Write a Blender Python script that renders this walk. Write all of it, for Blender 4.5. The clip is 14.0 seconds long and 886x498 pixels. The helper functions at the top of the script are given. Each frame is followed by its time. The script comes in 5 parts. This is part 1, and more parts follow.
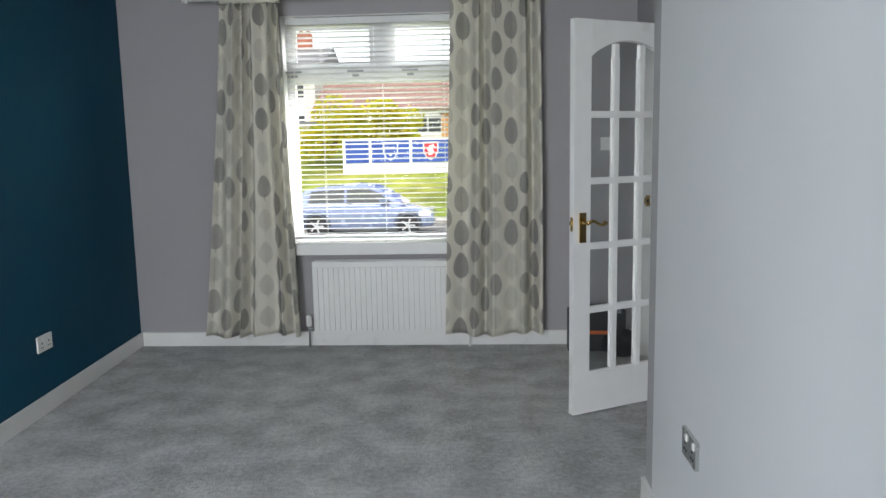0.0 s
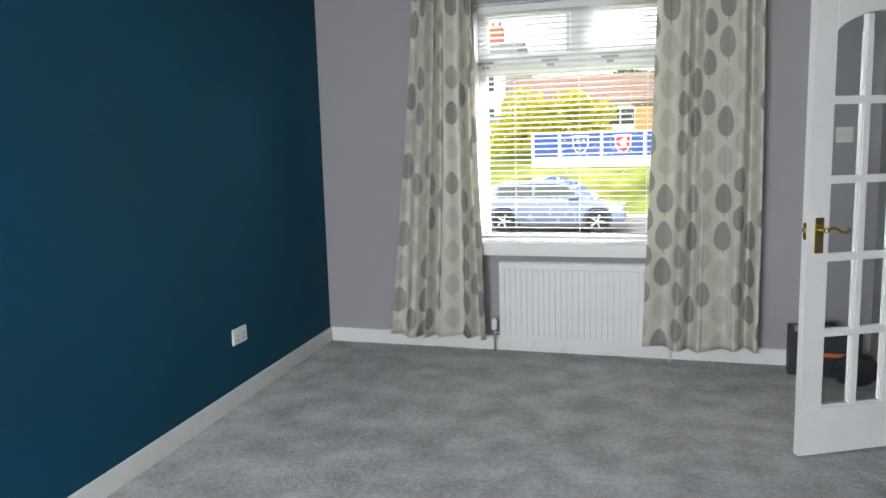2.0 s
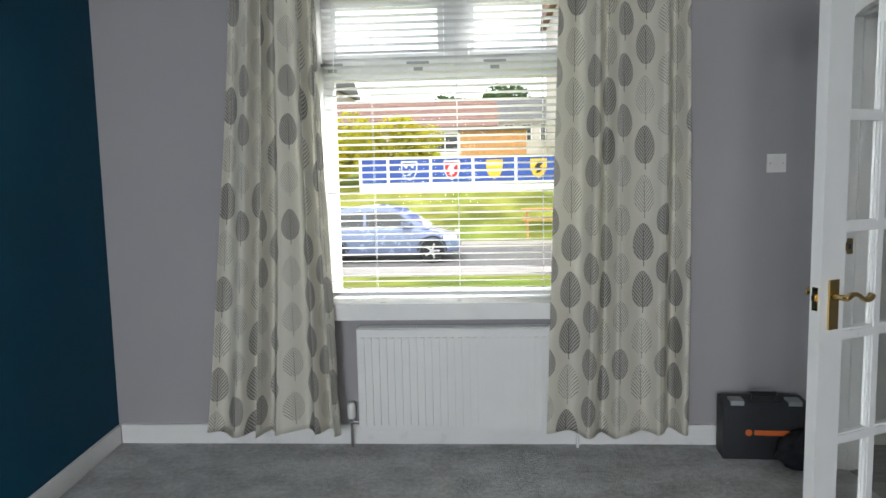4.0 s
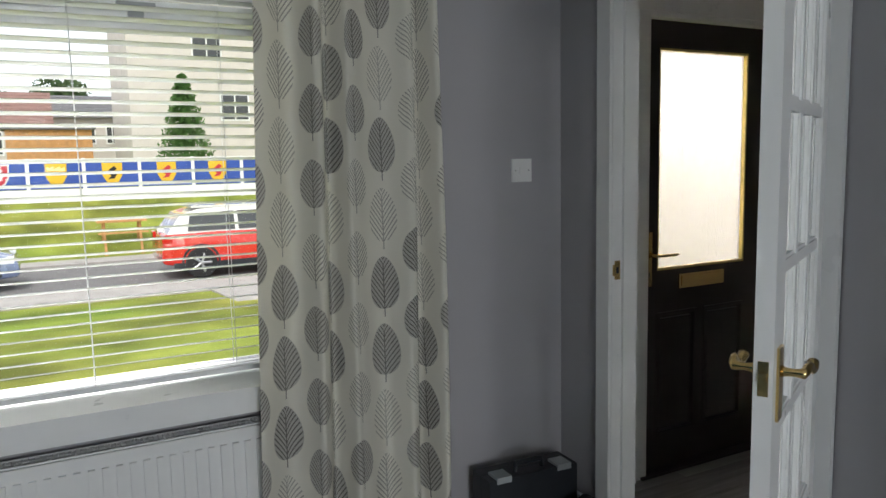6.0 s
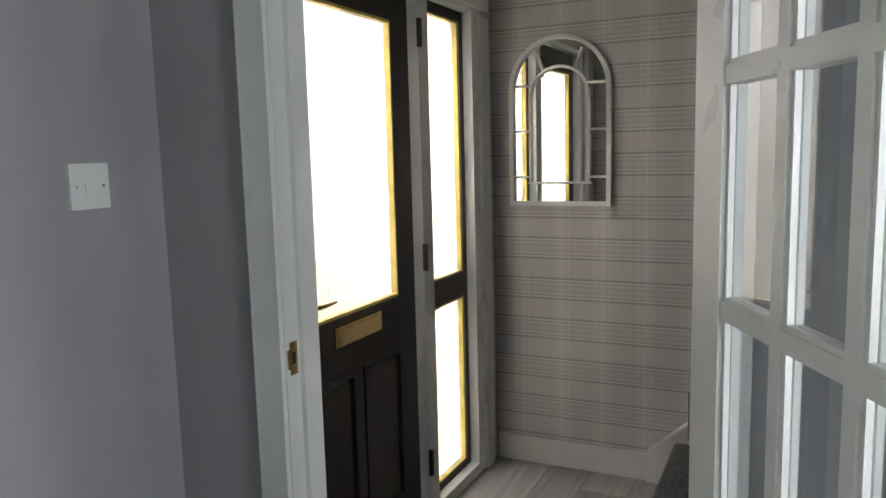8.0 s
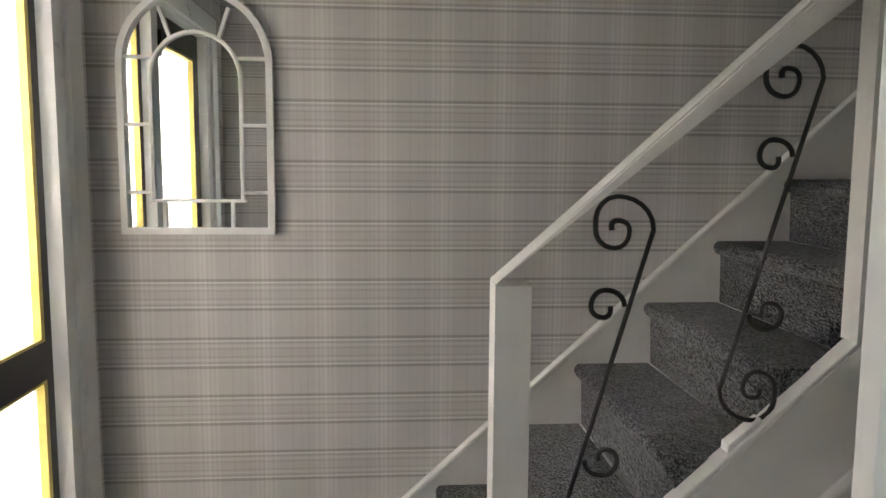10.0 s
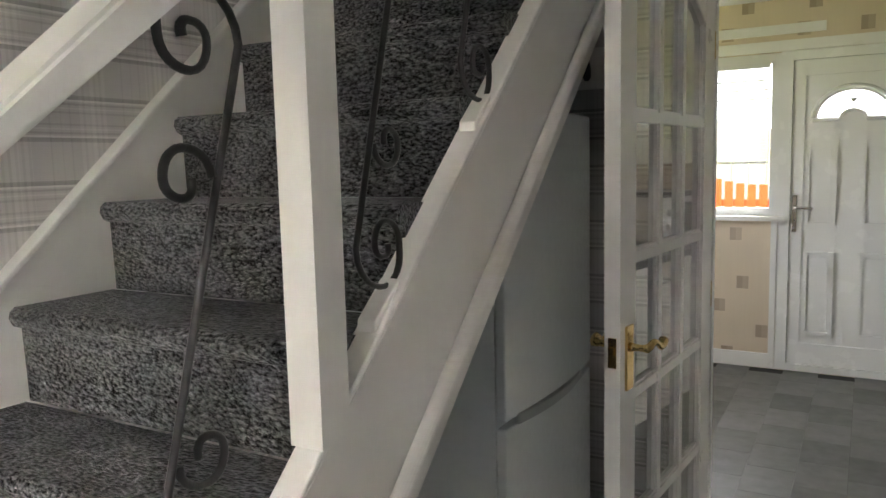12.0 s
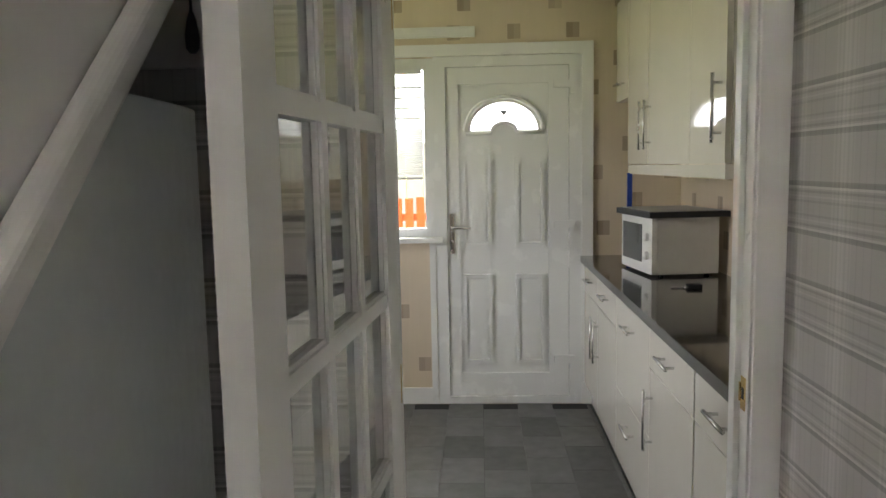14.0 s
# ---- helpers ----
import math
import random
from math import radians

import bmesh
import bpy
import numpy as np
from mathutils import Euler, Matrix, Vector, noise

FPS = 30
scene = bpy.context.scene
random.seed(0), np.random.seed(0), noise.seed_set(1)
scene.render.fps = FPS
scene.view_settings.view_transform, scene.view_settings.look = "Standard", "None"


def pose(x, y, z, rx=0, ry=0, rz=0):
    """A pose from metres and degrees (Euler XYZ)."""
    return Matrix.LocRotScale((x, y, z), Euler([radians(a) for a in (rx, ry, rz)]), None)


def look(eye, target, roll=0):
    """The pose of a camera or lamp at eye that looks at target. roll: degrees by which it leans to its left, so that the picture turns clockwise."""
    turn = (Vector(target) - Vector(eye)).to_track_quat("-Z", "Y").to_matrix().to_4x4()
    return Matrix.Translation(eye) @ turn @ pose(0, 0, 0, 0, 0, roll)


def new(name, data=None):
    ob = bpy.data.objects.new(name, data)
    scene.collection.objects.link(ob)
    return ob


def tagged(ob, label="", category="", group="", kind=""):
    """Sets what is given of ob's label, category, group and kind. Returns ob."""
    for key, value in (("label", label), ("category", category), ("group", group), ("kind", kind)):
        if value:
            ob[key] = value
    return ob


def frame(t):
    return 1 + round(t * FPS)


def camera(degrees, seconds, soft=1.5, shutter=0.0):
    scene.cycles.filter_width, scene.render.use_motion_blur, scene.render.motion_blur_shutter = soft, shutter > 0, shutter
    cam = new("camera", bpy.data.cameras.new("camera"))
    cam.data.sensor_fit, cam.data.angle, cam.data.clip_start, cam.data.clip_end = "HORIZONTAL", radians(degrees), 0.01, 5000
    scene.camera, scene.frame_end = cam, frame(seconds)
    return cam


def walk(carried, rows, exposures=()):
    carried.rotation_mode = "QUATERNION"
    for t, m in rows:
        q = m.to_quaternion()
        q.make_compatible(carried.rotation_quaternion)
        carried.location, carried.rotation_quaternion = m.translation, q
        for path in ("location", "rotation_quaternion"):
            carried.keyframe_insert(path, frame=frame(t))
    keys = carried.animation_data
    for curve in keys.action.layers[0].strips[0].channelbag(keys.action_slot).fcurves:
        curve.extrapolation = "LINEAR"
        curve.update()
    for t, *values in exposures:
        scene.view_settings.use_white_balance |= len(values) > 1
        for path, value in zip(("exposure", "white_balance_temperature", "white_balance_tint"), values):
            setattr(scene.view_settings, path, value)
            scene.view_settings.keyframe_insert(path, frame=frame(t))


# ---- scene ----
cam = camera(61.4, 14.0)
PATH = [
    (0, (0.351, 0.164, 1.396), (0.249, 2.143, 1.121), -1.1),
    (0.5, (0.459, 0.149, 1.391), (0.025, 2.08, 1.103), -1.0),
    (1, (0.483, 0.182, 1.396), (-0.136, 2.059, 1.094), -1.2),
    (1.5, (0.427, 0.29, 1.392), (-0.23, 2.154, 1.089), -1.5),
    (2, (0.273, 0.469, 1.401), (-0.315, 2.36, 1.121), -1.6),
    (4.5, (-0.257, 1.962, 1.414), (-0.166, 3.947, 1.191), -1.3),
    (5, (-0.382, 2.271, 1.426), (-0.014, 4.224, 1.195), -1.6),
    (5.5, (-0.475, 2.584, 1.466), (0.173, 4.461, 1.226), -1.7),
    (6, (-0.413, 2.923, 1.434), (0.525, 4.674, 1.196), -1.2),
    (6.5, (-0.323, 3.229, 1.445), (0.887, 4.803, 1.208), -1.3),
    (7, (-0.255, 3.559, 1.456), (1.184, 4.926, 1.21), -1.3),
    (7.5, (-0.069, 3.819, 1.428), (1.563, 4.946, 1.175), -1.4),
    (7.7, (0.042, 3.93, 1.438), (1.746, 4.944, 1.182), -1.5),
    (9.8, (0.957, 4.397, 1.394), (2.944, 4.386, 1.171), 0.4),
    (10, (1.057, 4.441, 1.4), (3.039, 4.291, 1.178), 0.4),
    (10.5, (1.29, 4.502, 1.41), (3.197, 3.943, 1.178), 0.4),
    (11, (1.511, 4.422, 1.394), (3.241, 3.447, 1.158), 0.0),
    (11.5, (1.685, 4.331, 1.395), (3.084, 2.921, 1.166), -0.4),
    (12, (1.862, 4.246, 1.433), (2.846, 2.52, 1.204), -1.4),
    (12.5, (1.938, 4.068, 1.426), (2.618, 2.198, 1.218), -2.0),
    (13, (1.964, 3.815, 1.45), (2.423, 1.877, 1.266), -1.5),
    (13.5, (2.036, 3.601, 1.452), (2.311, 1.63, 1.252), -1.4),
    (14, (2.105, 3.351, 1.455), (2.205, 1.364, 1.234), -1.1),
]
walk(cam, [(t, look(eye, target, roll)) for t, eye, target, roll in PATH],
     [(0.0, 0.3), (1.0, 0.5), (2.0, 0.65), (4.5, 0.15), (6.0, -0.15), (7.0, 0.1), (7.5, 0.25), (10.0, 1.25), (11.0, 1.9), (12.0, 2.2), (13.0, 2.15), (14.0, 2.0)])

# ---- world, sun, large lights ----
L_REAR, L_FRONT, L_DOOR, L_SIDE, L_KIT, L_KBACK = 180, 20, 900, 850, 2, 9

world = bpy.data.worlds.new("overcast")
scene.world = world
world.use_nodes = True
wn, wl = world.node_tree.nodes, world.node_tree.links
bg = wn["Background"]
sky = wn.new("ShaderNodeTexSky")
sky.sky_type = "NISHITA"
sky.sun_disc = False
sky.sun_elevation, sky.sun_rotation = radians(48), radians(200)
sky.dust_density, sky.air_density = 6.0, 1.0
wmix = wn.new("ShaderNodeMixRGB")
wmix.inputs[0].default_value = 0.75
wmix.inputs[2].default_value = (10.5, 10.7, 11.2, 1)
wl.new(sky.outputs[0], wmix.inputs[1])
wl.new(wmix.outputs[0], bg.inputs[0])
bg.inputs[1].default_value = 0.17

sun = new("sun", bpy.data.lights.new("sun", "SUN"))
sun.data.energy, sun.data.angle, sun.data.color = 2.4, radians(12), (1.0, 0.96, 0.9)
sun.matrix_world = look((0, 0, 30), (6, 14, 12))


def area_lamp(name, eye, target, w, h, watts, color=(0.93, 0.97, 1.0)):
    ob = new(name, bpy.data.lights.new(name, "AREA"))
    ob.data.shape, ob.data.size, ob.data.size_y = "RECTANGLE", w, h
    ob.data.energy, ob.data.color = watts, color
    ob.matrix_world = look(eye, target)
    return ob


# daylight in the rear window opening behind the walker and behind the obscured door glass, plus added fill lamps
area_lamp("rear_window_light", (-1.05, -2.55, 1.45), (0.7, 1.8, 0.1), 1.7, 1.4, L_REAR)
# added fill, hung unseen outside above the window, standing in for sky
area_lamp("front_window_light", (-0.3, 6.35, 3.0), (-0.3, 4.8, 0.9), 1.7, 0.9, L_FRONT)
area_lamp("front_door_light", (2.24, 6.3, 2.9), (2.30, 4.9, 0.5), 1.0, 1.2, L_DOOR, (1.0, 0.98, 0.96))
area_lamp("sidelight_light", (3.0, 6.25, 2.7), (2.85, 4.9, 0.3), 0.5, 1.4, L_SIDE, (1.0, 0.98, 0.96))
# added lamp in an unseen side opening, to brighten the kitchen
area_lamp("kitchen_side_light", (4.03, 0.3, 1.5), (1.5, 0.3, 0.9), 1.1, 1.0, L_KIT, (1.0, 0.93, 0.92))
area_lamp("kitchen_back_light", (2.0, -2.6, 3.3), (2.3, -0.6, 1.0), 2.2, 0.8, L_KBACK, (1.0, 0.93, 0.92))


# ---- materials ----
def material(name, color=(0.8, 0.8, 0.8), rough=0.5, metal=0.0, vary=0.06, scale=6.0, bump=0.0, bscale=80.0, coat=0.0, spec=0.5):
    """Principled surface with broad and fine variation of tone and a fine relief."""
    m = bpy.data.materials.new(name)
    m.use_nodes = True
    n, l = m.node_tree.nodes, m.node_tree.links
    b = n["Principled BSDF"]
    b.inputs["Roughness"].default_value = rough
    b.inputs["Metallic"].default_value = metal
    b.inputs["Coat Weight"].default_value = coat
    b.inputs["Specular IOR Level"].default_value = spec
    tc = n.new("ShaderNodeTexCoord")
    m["tc"] = tc.name
    n1 = n.new("ShaderNodeTexNoise")
    n1.inputs["Scale"].default_value, n1.inputs["Detail"].default_value = scale, 6
    l.new(tc.outputs["Object"], n1.inputs["Vector"])
    mr = n.new("ShaderNodeMapRange")
    mr.inputs[1].default_value, mr.inputs[2].default_value = 0.3, 0.7
    mr.inputs[3].default_value, mr.inputs[4].default_value = 1 - vary, 1 + vary
    l.new(n1.outputs[0], mr.inputs[0])
    mul = n.new("ShaderNodeVectorMath")
    mul.operation = "SCALE"
    mul.inputs[0].default_value = color[:3]
    l.new(mr.outputs[0], mul.inputs["Scale"])
    l.new(mul.outputs[0], b.inputs["Base Color"])
    m["mul"] = mul.name
    rr = n.new("ShaderNodeMapRange")
    rr.inputs[1].default_value, rr.inputs[2].default_value = 0.3, 0.7
    rr.inputs[3].default_value, rr.inputs[4].default_value = max(0, rough - 0.05), min(1, rough + 0.05)
    l.new(n1.outputs[0], rr.inputs[0])
    l.new(rr.outputs[0], b.inputs["Roughness"])
    if bump:
        n2 = n.new("ShaderNodeTexNoise")
        n2.inputs["Scale"].default_value, n2.inputs["Detail"].default_value = bscale, 5
        l.new(tc.outputs["Object"], n2.inputs["Vector"])
        bp = n.new("ShaderNodeBump")
        bp.inputs["Strength"].default_value, bp.inputs["Distance"].default_value = bump, 0.01
        l.new(n2.outputs[0], bp.inputs["Height"])
        l.new(bp.outputs[0], b.inputs["Normal"])
    return m


class G:
    """Small arithmetic on shader sockets."""

    def __init__(self, m):
        self.n, self.l = m.node_tree.nodes, m.node_tree.links

    def put(self, sock, v):
        if isinstance(v, (int, float)):
            sock.default_value = v
        elif isinstance(v, tuple):
            sock.default_value = (*v, 1) if len(v) == 3 and len(sock.default_value) == 4 else v
        else:
            self.l.new(v, sock)

    def m(self, op, a, b=0.0, c=0.0):
        x = self.n.new("ShaderNodeMath")
        x.operation = op
        for i, v in enumerate((a, b, c)):
            self.put(x.inputs[i], v)
        return x.outputs[0]

    def mix(self, f, a, b, mode="MIX"):
        x = self.n.new("ShaderNodeMixRGB")
        x.blend_type = mode
        self.put(x.inputs[0], f)
        self.put(x.inputs[1], a)
        self.put(x.inputs[2], b)
        return x.outputs[0]

    def xyz(self, v):
        x = self.n.new("ShaderNodeSeparateXYZ")
        self.l.new(v, x.inputs[0])
        return x.outputs

    def vec(self, a, b, c=0.0):
        x = self.n.new("ShaderNodeCombineXYZ")
        for i, v in enumerate((a, b, c)):
            self.put(x.inputs[i], v)
        return x.outputs[0]

    def rand(self, v):
        x = self.n.new("ShaderNodeTexWhiteNoise")
        x.noise_dimensions = "3D"
        self.l.new(v, x.inputs[0])
        return x.outputs[0]

    def noise(self, v, scale, detail=4):
        x = self.n.new("ShaderNodeTexNoise")
        x.inputs["Scale"].default_value, x.inputs["Detail"].default_value = scale, detail
        self.l.new(v, x.inputs["Vector"])
        return x.outputs[0]

    def line(self, f, at, half):
        """1 within half of at along the fraction f."""
        return self.m("LESS_THAN", self.m("ABSOLUTE", self.m("SUBTRACT", f, at)), half)


def base_of(m):
    return m.node_tree.nodes["Principled BSDF"]


def tinted(m, socket):
    """Multiply the varied base colour of a material by a pattern."""
    g = G(m)
    out = g.mix(1.0, m.node_tree.nodes[m["mul"]].outputs[0], socket, "MULTIPLY")
    g.l.new(out, base_of(m).inputs["Base Color"])


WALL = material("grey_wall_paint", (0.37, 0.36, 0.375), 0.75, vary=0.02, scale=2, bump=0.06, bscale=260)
# lighter copy of the wall grey: rear window light put into the colour
WALL_LIT = material("window_lit_wall_paint", (0.66, 0.67, 0.69), 0.75, vary=0.02, scale=2, bump=0.06, bscale=260)
BLUE = material("teal_blue_wall_paint", (0.002, 0.062, 0.115), 0.7, spec=0.22, vary=0.10, scale=1.5, bump=0.06, bscale=260)
CEIL = material("ceiling_white", (0.8, 0.8, 0.79), 0.85, vary=0.02, scale=3, bump=0.1, bscale=150)
WHITE = material("white_gloss_paint", (0.8, 0.8, 0.79), 0.32, vary=0.02, scale=9, bump=0.03, bscale=60)
UPVC = material("white_upvc", (0.82, 0.83, 0.83), 0.25, vary=0.015, scale=6)
SLAT = material("blind_slat_white", (0.74, 0.75, 0.75), 0.45, vary=0.02, scale=10)
PLASTIC = material("white_plastic", (0.8, 0.8, 0.78), 0.35, vary=0.02, scale=20)
RADW = material("radiator_enamel", (0.78, 0.78, 0.77), 0.35, vary=0.02, scale=8)
DARKGAP = material("dark_recess", (0.02, 0.02, 0.022), 0.8)
BRASS = material("polished_brass", (0.72, 0.52, 0.22), 0.22, metal=1.0, vary=0.12, scale=30)
CHROME = material("brushed_steel", (0.62, 0.62, 0.62), 0.24, metal=1.0, vary=0.05, scale=40)
IRON = material("black_iron", (0.012, 0.012, 0.013), 0.45, vary=0.3, scale=40, bump=0.15, bscale=120)
DOORBROWN = material("dark_brown_door", (0.022, 0.014, 0.013), 0.33, vary=0.15, scale=12, bump=0.05, bscale=60)
GOLDTRIM = material("gold_beading", (0.62, 0.48, 0.14), 0.4, metal=0.4, vary=0.15, scale=25)
CREAM = material("cream_gloss_unit", (0.80, 0.775, 0.70), 0.06, vary=0.015, scale=5, coat=0.5)
WORKTOP = material("black_gloss_worktop", (0.025, 0.025, 0.027), 0.12, vary=0.5, scale=220, coat=0.4)
FRIDGE = material("white_fridge_enamel", (0.76, 0.80, 0.80), 0.22, vary=0.015, scale=50, bump=0.02, bscale=400)
GREYPLASTIC = material("grey_plastic", (0.35, 0.37, 0.38), 0.35)
BLACKPLASTIC = material("black_plastic", (0.016, 0.019, 0.024), 0.5, vary=0.15, scale=30, bump=0.1, bscale=200)
BAGCLOTH = material("black_bag_cloth", (0.014, 0.016, 0.022), 0.85, vary=0.25, scale=20, bump=0.3, bscale=160)
ORANGE = material("orange_marking", (0.75, 0.16, 0.03), 0.5)
BLUEPL = material("blue_plastic", (0.02, 0.07, 0.45), 0.4)
STRINGW = material("stair_white_paint", (0.82, 0.81, 0.79), 0.38, vary=0.03, scale=7, bump=0.05, bscale=30)
SHELFGLASS = material("smoked_oven_glass", (0.03, 0.033, 0.035), 0.08, coat=0.5)

GLASS = bpy.data.materials.new("clear_glass")
GLASS.use_nodes = True
gb = GLASS.node_tree.nodes["Principled BSDF"]
gb.inputs["Transmission Weight"].default_value, gb.inputs["Roughness"].default_value = 1.0, 0.0
gb.inputs["IOR"].default_value, gb.inputs["Base Color"].default_value = 1.45, (0.97, 0.99, 0.98, 1)

WINGLASS = GLASS.copy()
WINGLASS.name = "coated_window_glass"
WINGLASS.node_tree.nodes["Principled BSDF"].inputs["IOR"].default_value = 1.08

MIRROR = bpy.data.materials.new("mirror_silver")
MIRROR.use_nodes = True
mb = MIRROR.node_tree.nodes["Principled BSDF"]
mb.inputs["Metallic"].default_value, mb.inputs["Roughness"].default_value = 1.0, 0.01
mb.inputs["Base Color"].default_value = (0.86, 0.88, 0.87, 1)


def obscured_glass():
    m = bpy.data.materials.new("obscured_glass")
    m.use_nodes = True
    g = G(m)
    b = base_of(m)
    tr = g.n.new("ShaderNodeBsdfTranslucent")
    tc = g.n.new("ShaderNodeTexCoord")
    mp = g.n.new("ShaderNodeMapping")
    mp.inputs["Scale"].default_value = (22, 22, 3)
    g.l.new(tc.outputs["Object"], mp.inputs[0])
    nz = g.noise(mp.outputs[0], 1.0, 5)
    col = g.mix(nz, (0.62, 0.585, 0.565), (0.50, 0.46, 0.44))
    g.l.new(col, tr.inputs[0])
    b.inputs["Roughness"].default_value = 0.25
    b.inputs["Base Color"].default_value = (0.44, 0.412, 0.395, 1)
    b.inputs["Transmission Weight"].default_value = 1.0
    bp = g.n.new("ShaderNodeBump")
    bp.inputs["Strength"].default_value, bp.inputs["Distance"].default_value = 0.7, 0.02
    g.l.new(nz, bp.inputs["Height"])
    g.l.new(bp.outputs[0], b.inputs["Normal"])
    ms = g.n.new("ShaderNodeMixShader")
    ms.inputs[0].default_value = 0.9
    g.l.new(tr.outputs[0], ms.inputs[1])
    g.l.new(b.outputs[0], ms.inputs[2])
    g.l.new(ms.outputs[0], g.n["Material Output"].inputs[0])
    return m


OBSCURED = obscured_glass()


def carpet(name, dark, light, scale=3.0, patch=0.5, fine=420.0, height=1.0, along=1.0, punch=1.0):
    m = material(name, (1, 1, 1), 0.95, vary=0.0, scale=3, spec=0.1)
    g = G(m)
    o = g.n[m["tc"]].outputs["Object"]
    broad = g.noise(o, scale, 8)
    mp = g.n.new("ShaderNodeMapping")
    mp.inputs["Scale"].default_value = (1.0 / along, 1.0, 1.0)
    g.l.new(o, mp.inputs[0])
    grain = g.noise(mp.outputs[0], fine, 2)
    mid = g.noise(mp.outputs[0], fine * 0.22, 3)
    f = g.m("ADD", g.m("MULTIPLY", g.m("SUBTRACT", broad, 0.5), patch * 3.6), g.m("ADD", g.m("MULTIPLY", g.m("SUBTRACT", grain, 0.5), 1.5 * punch), g.m("MULTIPLY", g.m("SUBTRACT", mid, 0.5), 1.3 / punch)))
    f = g.m("ADD", f, 0.5 - 0.12 * (punch - 1))
    x = g.n.new("ShaderNodeClamp")
    g.l.new(f, x.inputs[0])
    g.l.new(g.mix(x.outputs[0], dark, light), base_of(m).inputs["Base Color"])
    bp = g.n.new("ShaderNodeBump")
    bp.inputs["Strength"].default_value, bp.inputs["Distance"].default_value = height, 0.012
    g.l.new(g.m("ADD", grain, g.m("MULTIPLY", mid, 1.2)), bp.inputs["Height"])
    g.l.new(bp.outputs[0], base_of(m).inputs["Normal"])
    base_of(m).inputs["Sheen Weight"].default_value = 0.25
    return m


CARPET = carpet("grey_carpet", (0.34, 0.34, 0.35), (0.72, 0.72, 0.73), 4.5, 0.6, 170)
STAIRCARPET = carpet("dark_flecked_carpet", (0.002, 0.0022, 0.0026), (0.20, 0.205, 0.21), 2.0, 0.05, 190, 1.0, 2.2, 2.0)


def plaid(name, axis):
    """Woven-check wallpaper: bundles of fine lines both ways. axis: the way along the wall."""
    m = material(name, (0.55, 0.53, 0.52), 0.55, vary=0.05, scale=2, bump=0.08, bscale=300)
    g = G(m)
    p = g.xyz(g.n[m["tc"]].outputs["Object"])
    h, z = p["XYZ".index(axis)], p[2]
    fh, fz = g.m("FRACT", g.m("DIVIDE", h, 0.183)), g.m("FRACT", g.m("DIVIDE", z, 0.182))
    f2 = g.m("FRACT", g.m("DIVIDE", h, 0.0145))
    tone = 1.0
    wide = g.line(fz, 0.5, 0.26)
    tone = g.m("SUBTRACT", 1.0, g.m("MULTIPLY", wide, 0.05))
    for at, half, amt in ((0.25, 0.026, 0.30), (0.75, 0.026, 0.30), (0.33, 0.012, 0.20), (0.43, 0.012, 0.15), (0.57, 0.012, 0.15), (0.67, 0.012, 0.20)):
        tone = g.m("SUBTRACT", tone, g.m("MULTIPLY", g.line(fz, at, half), amt))
    for at, half, amt in ((0.288, 0.012, 0.26), (0.712, 0.012, 0.26), (0.38, 0.009, 0.14), (0.62, 0.009, 0.14)):
        tone = g.m("ADD", tone, g.m("MULTIPLY", g.line(fz, at, half), amt))
    bands = g.line(fh, 0.32, 0.20)
    tone = g.m("ADD", tone, g.m("MULTIPLY", bands, g.m("MULTIPLY", g.line(f2, 0.5, 0.3), 0.10)))
    tone = g.m("ADD", tone, g.m("MULTIPLY", g.line(fh, 0.32, 0.05), 0.07))
    for at, half, amt in ((0.62, 0.010, 0.09), (0.74, 0.008, 0.07), (0.88, 0.010, 0.09)):
        tone = g.m("SUBTRACT", tone, g.m("MULTIPLY", g.line(fh, at, half), amt))
    weave = g.noise(g.vec(g.m("MULTIPLY", h, 8.0), g.m("MULTIPLY", z, 600.0)), 1.0, 2)
    tone = g.m("ADD", tone, g.m("MULTIPLY", g.m("SUBTRACT", weave, 0.5), 0.12))
    tinted(m, g.vec(tone, tone, tone))
    return m


PLAID_Y, PLAID_X = plaid("check_wallpaper_side", "Y"), plaid("check_wallpaper_cross", "X")


def squares_paper(name, axis):
    """Cream wallpaper with scattered brown squares, each with a darker half."""
    m = material(name, (0.70, 0.60, 0.47), 0.6, vary=0.04, scale=3, bump=0.08, bscale=250)
    g = G(m)
    p = g.xyz(g.n[m["tc"]].outputs["Object"])
    h, z = p["XYZ".index(axis)], p[2]
    cz = g.m("DIVIDE", z, 0.165)
    row = g.m("FLOOR", cz)
    ch = g.m("ADD", g.m("DIVIDE", h, 0.40), g.m("MULTIPLY", row, 0.37))
    col = g.m("FLOOR", ch)
    r = g.rand(g.vec(row, col, 3.0))
    fh = g.m("SUBTRACT", g.m("FRACT", ch), g.m("ADD", 0.3, g.m("MULTIPLY", r, 0.4)))
    fz = g.m("SUBTRACT", g.m("FRACT", cz), 0.5)
    inside = g.m("MULTIPLY", g.m("LESS_THAN", g.m("ABSOLUTE", fh), 0.095), g.m("LESS_THAN", g.m("ABSOLUTE", fz), 0.26))
    half = g.m("MULTIPLY", inside, g.m("GREATER_THAN", fh, 0.0))
    f = g.m("ADD", g.m("MULTIPLY", inside, g.m("ADD", 0.3, g.m("MULTIPLY", r, 0.35))), g.m("MULTIPLY", half, 0.15))
    streak = g.noise(g.vec(g.m("MULTIPLY", h, 60.0), g.m("MULTIPLY", z, 2.0)), 1.0, 3)
    c = g.mix(f, (1, 1, 1), (0.36, 0.30, 0.27))
    tinted(m, g.mix(g.m("MULTIPLY", streak, 0.16), c, (0.6, 0.55, 0.5)))
    return m


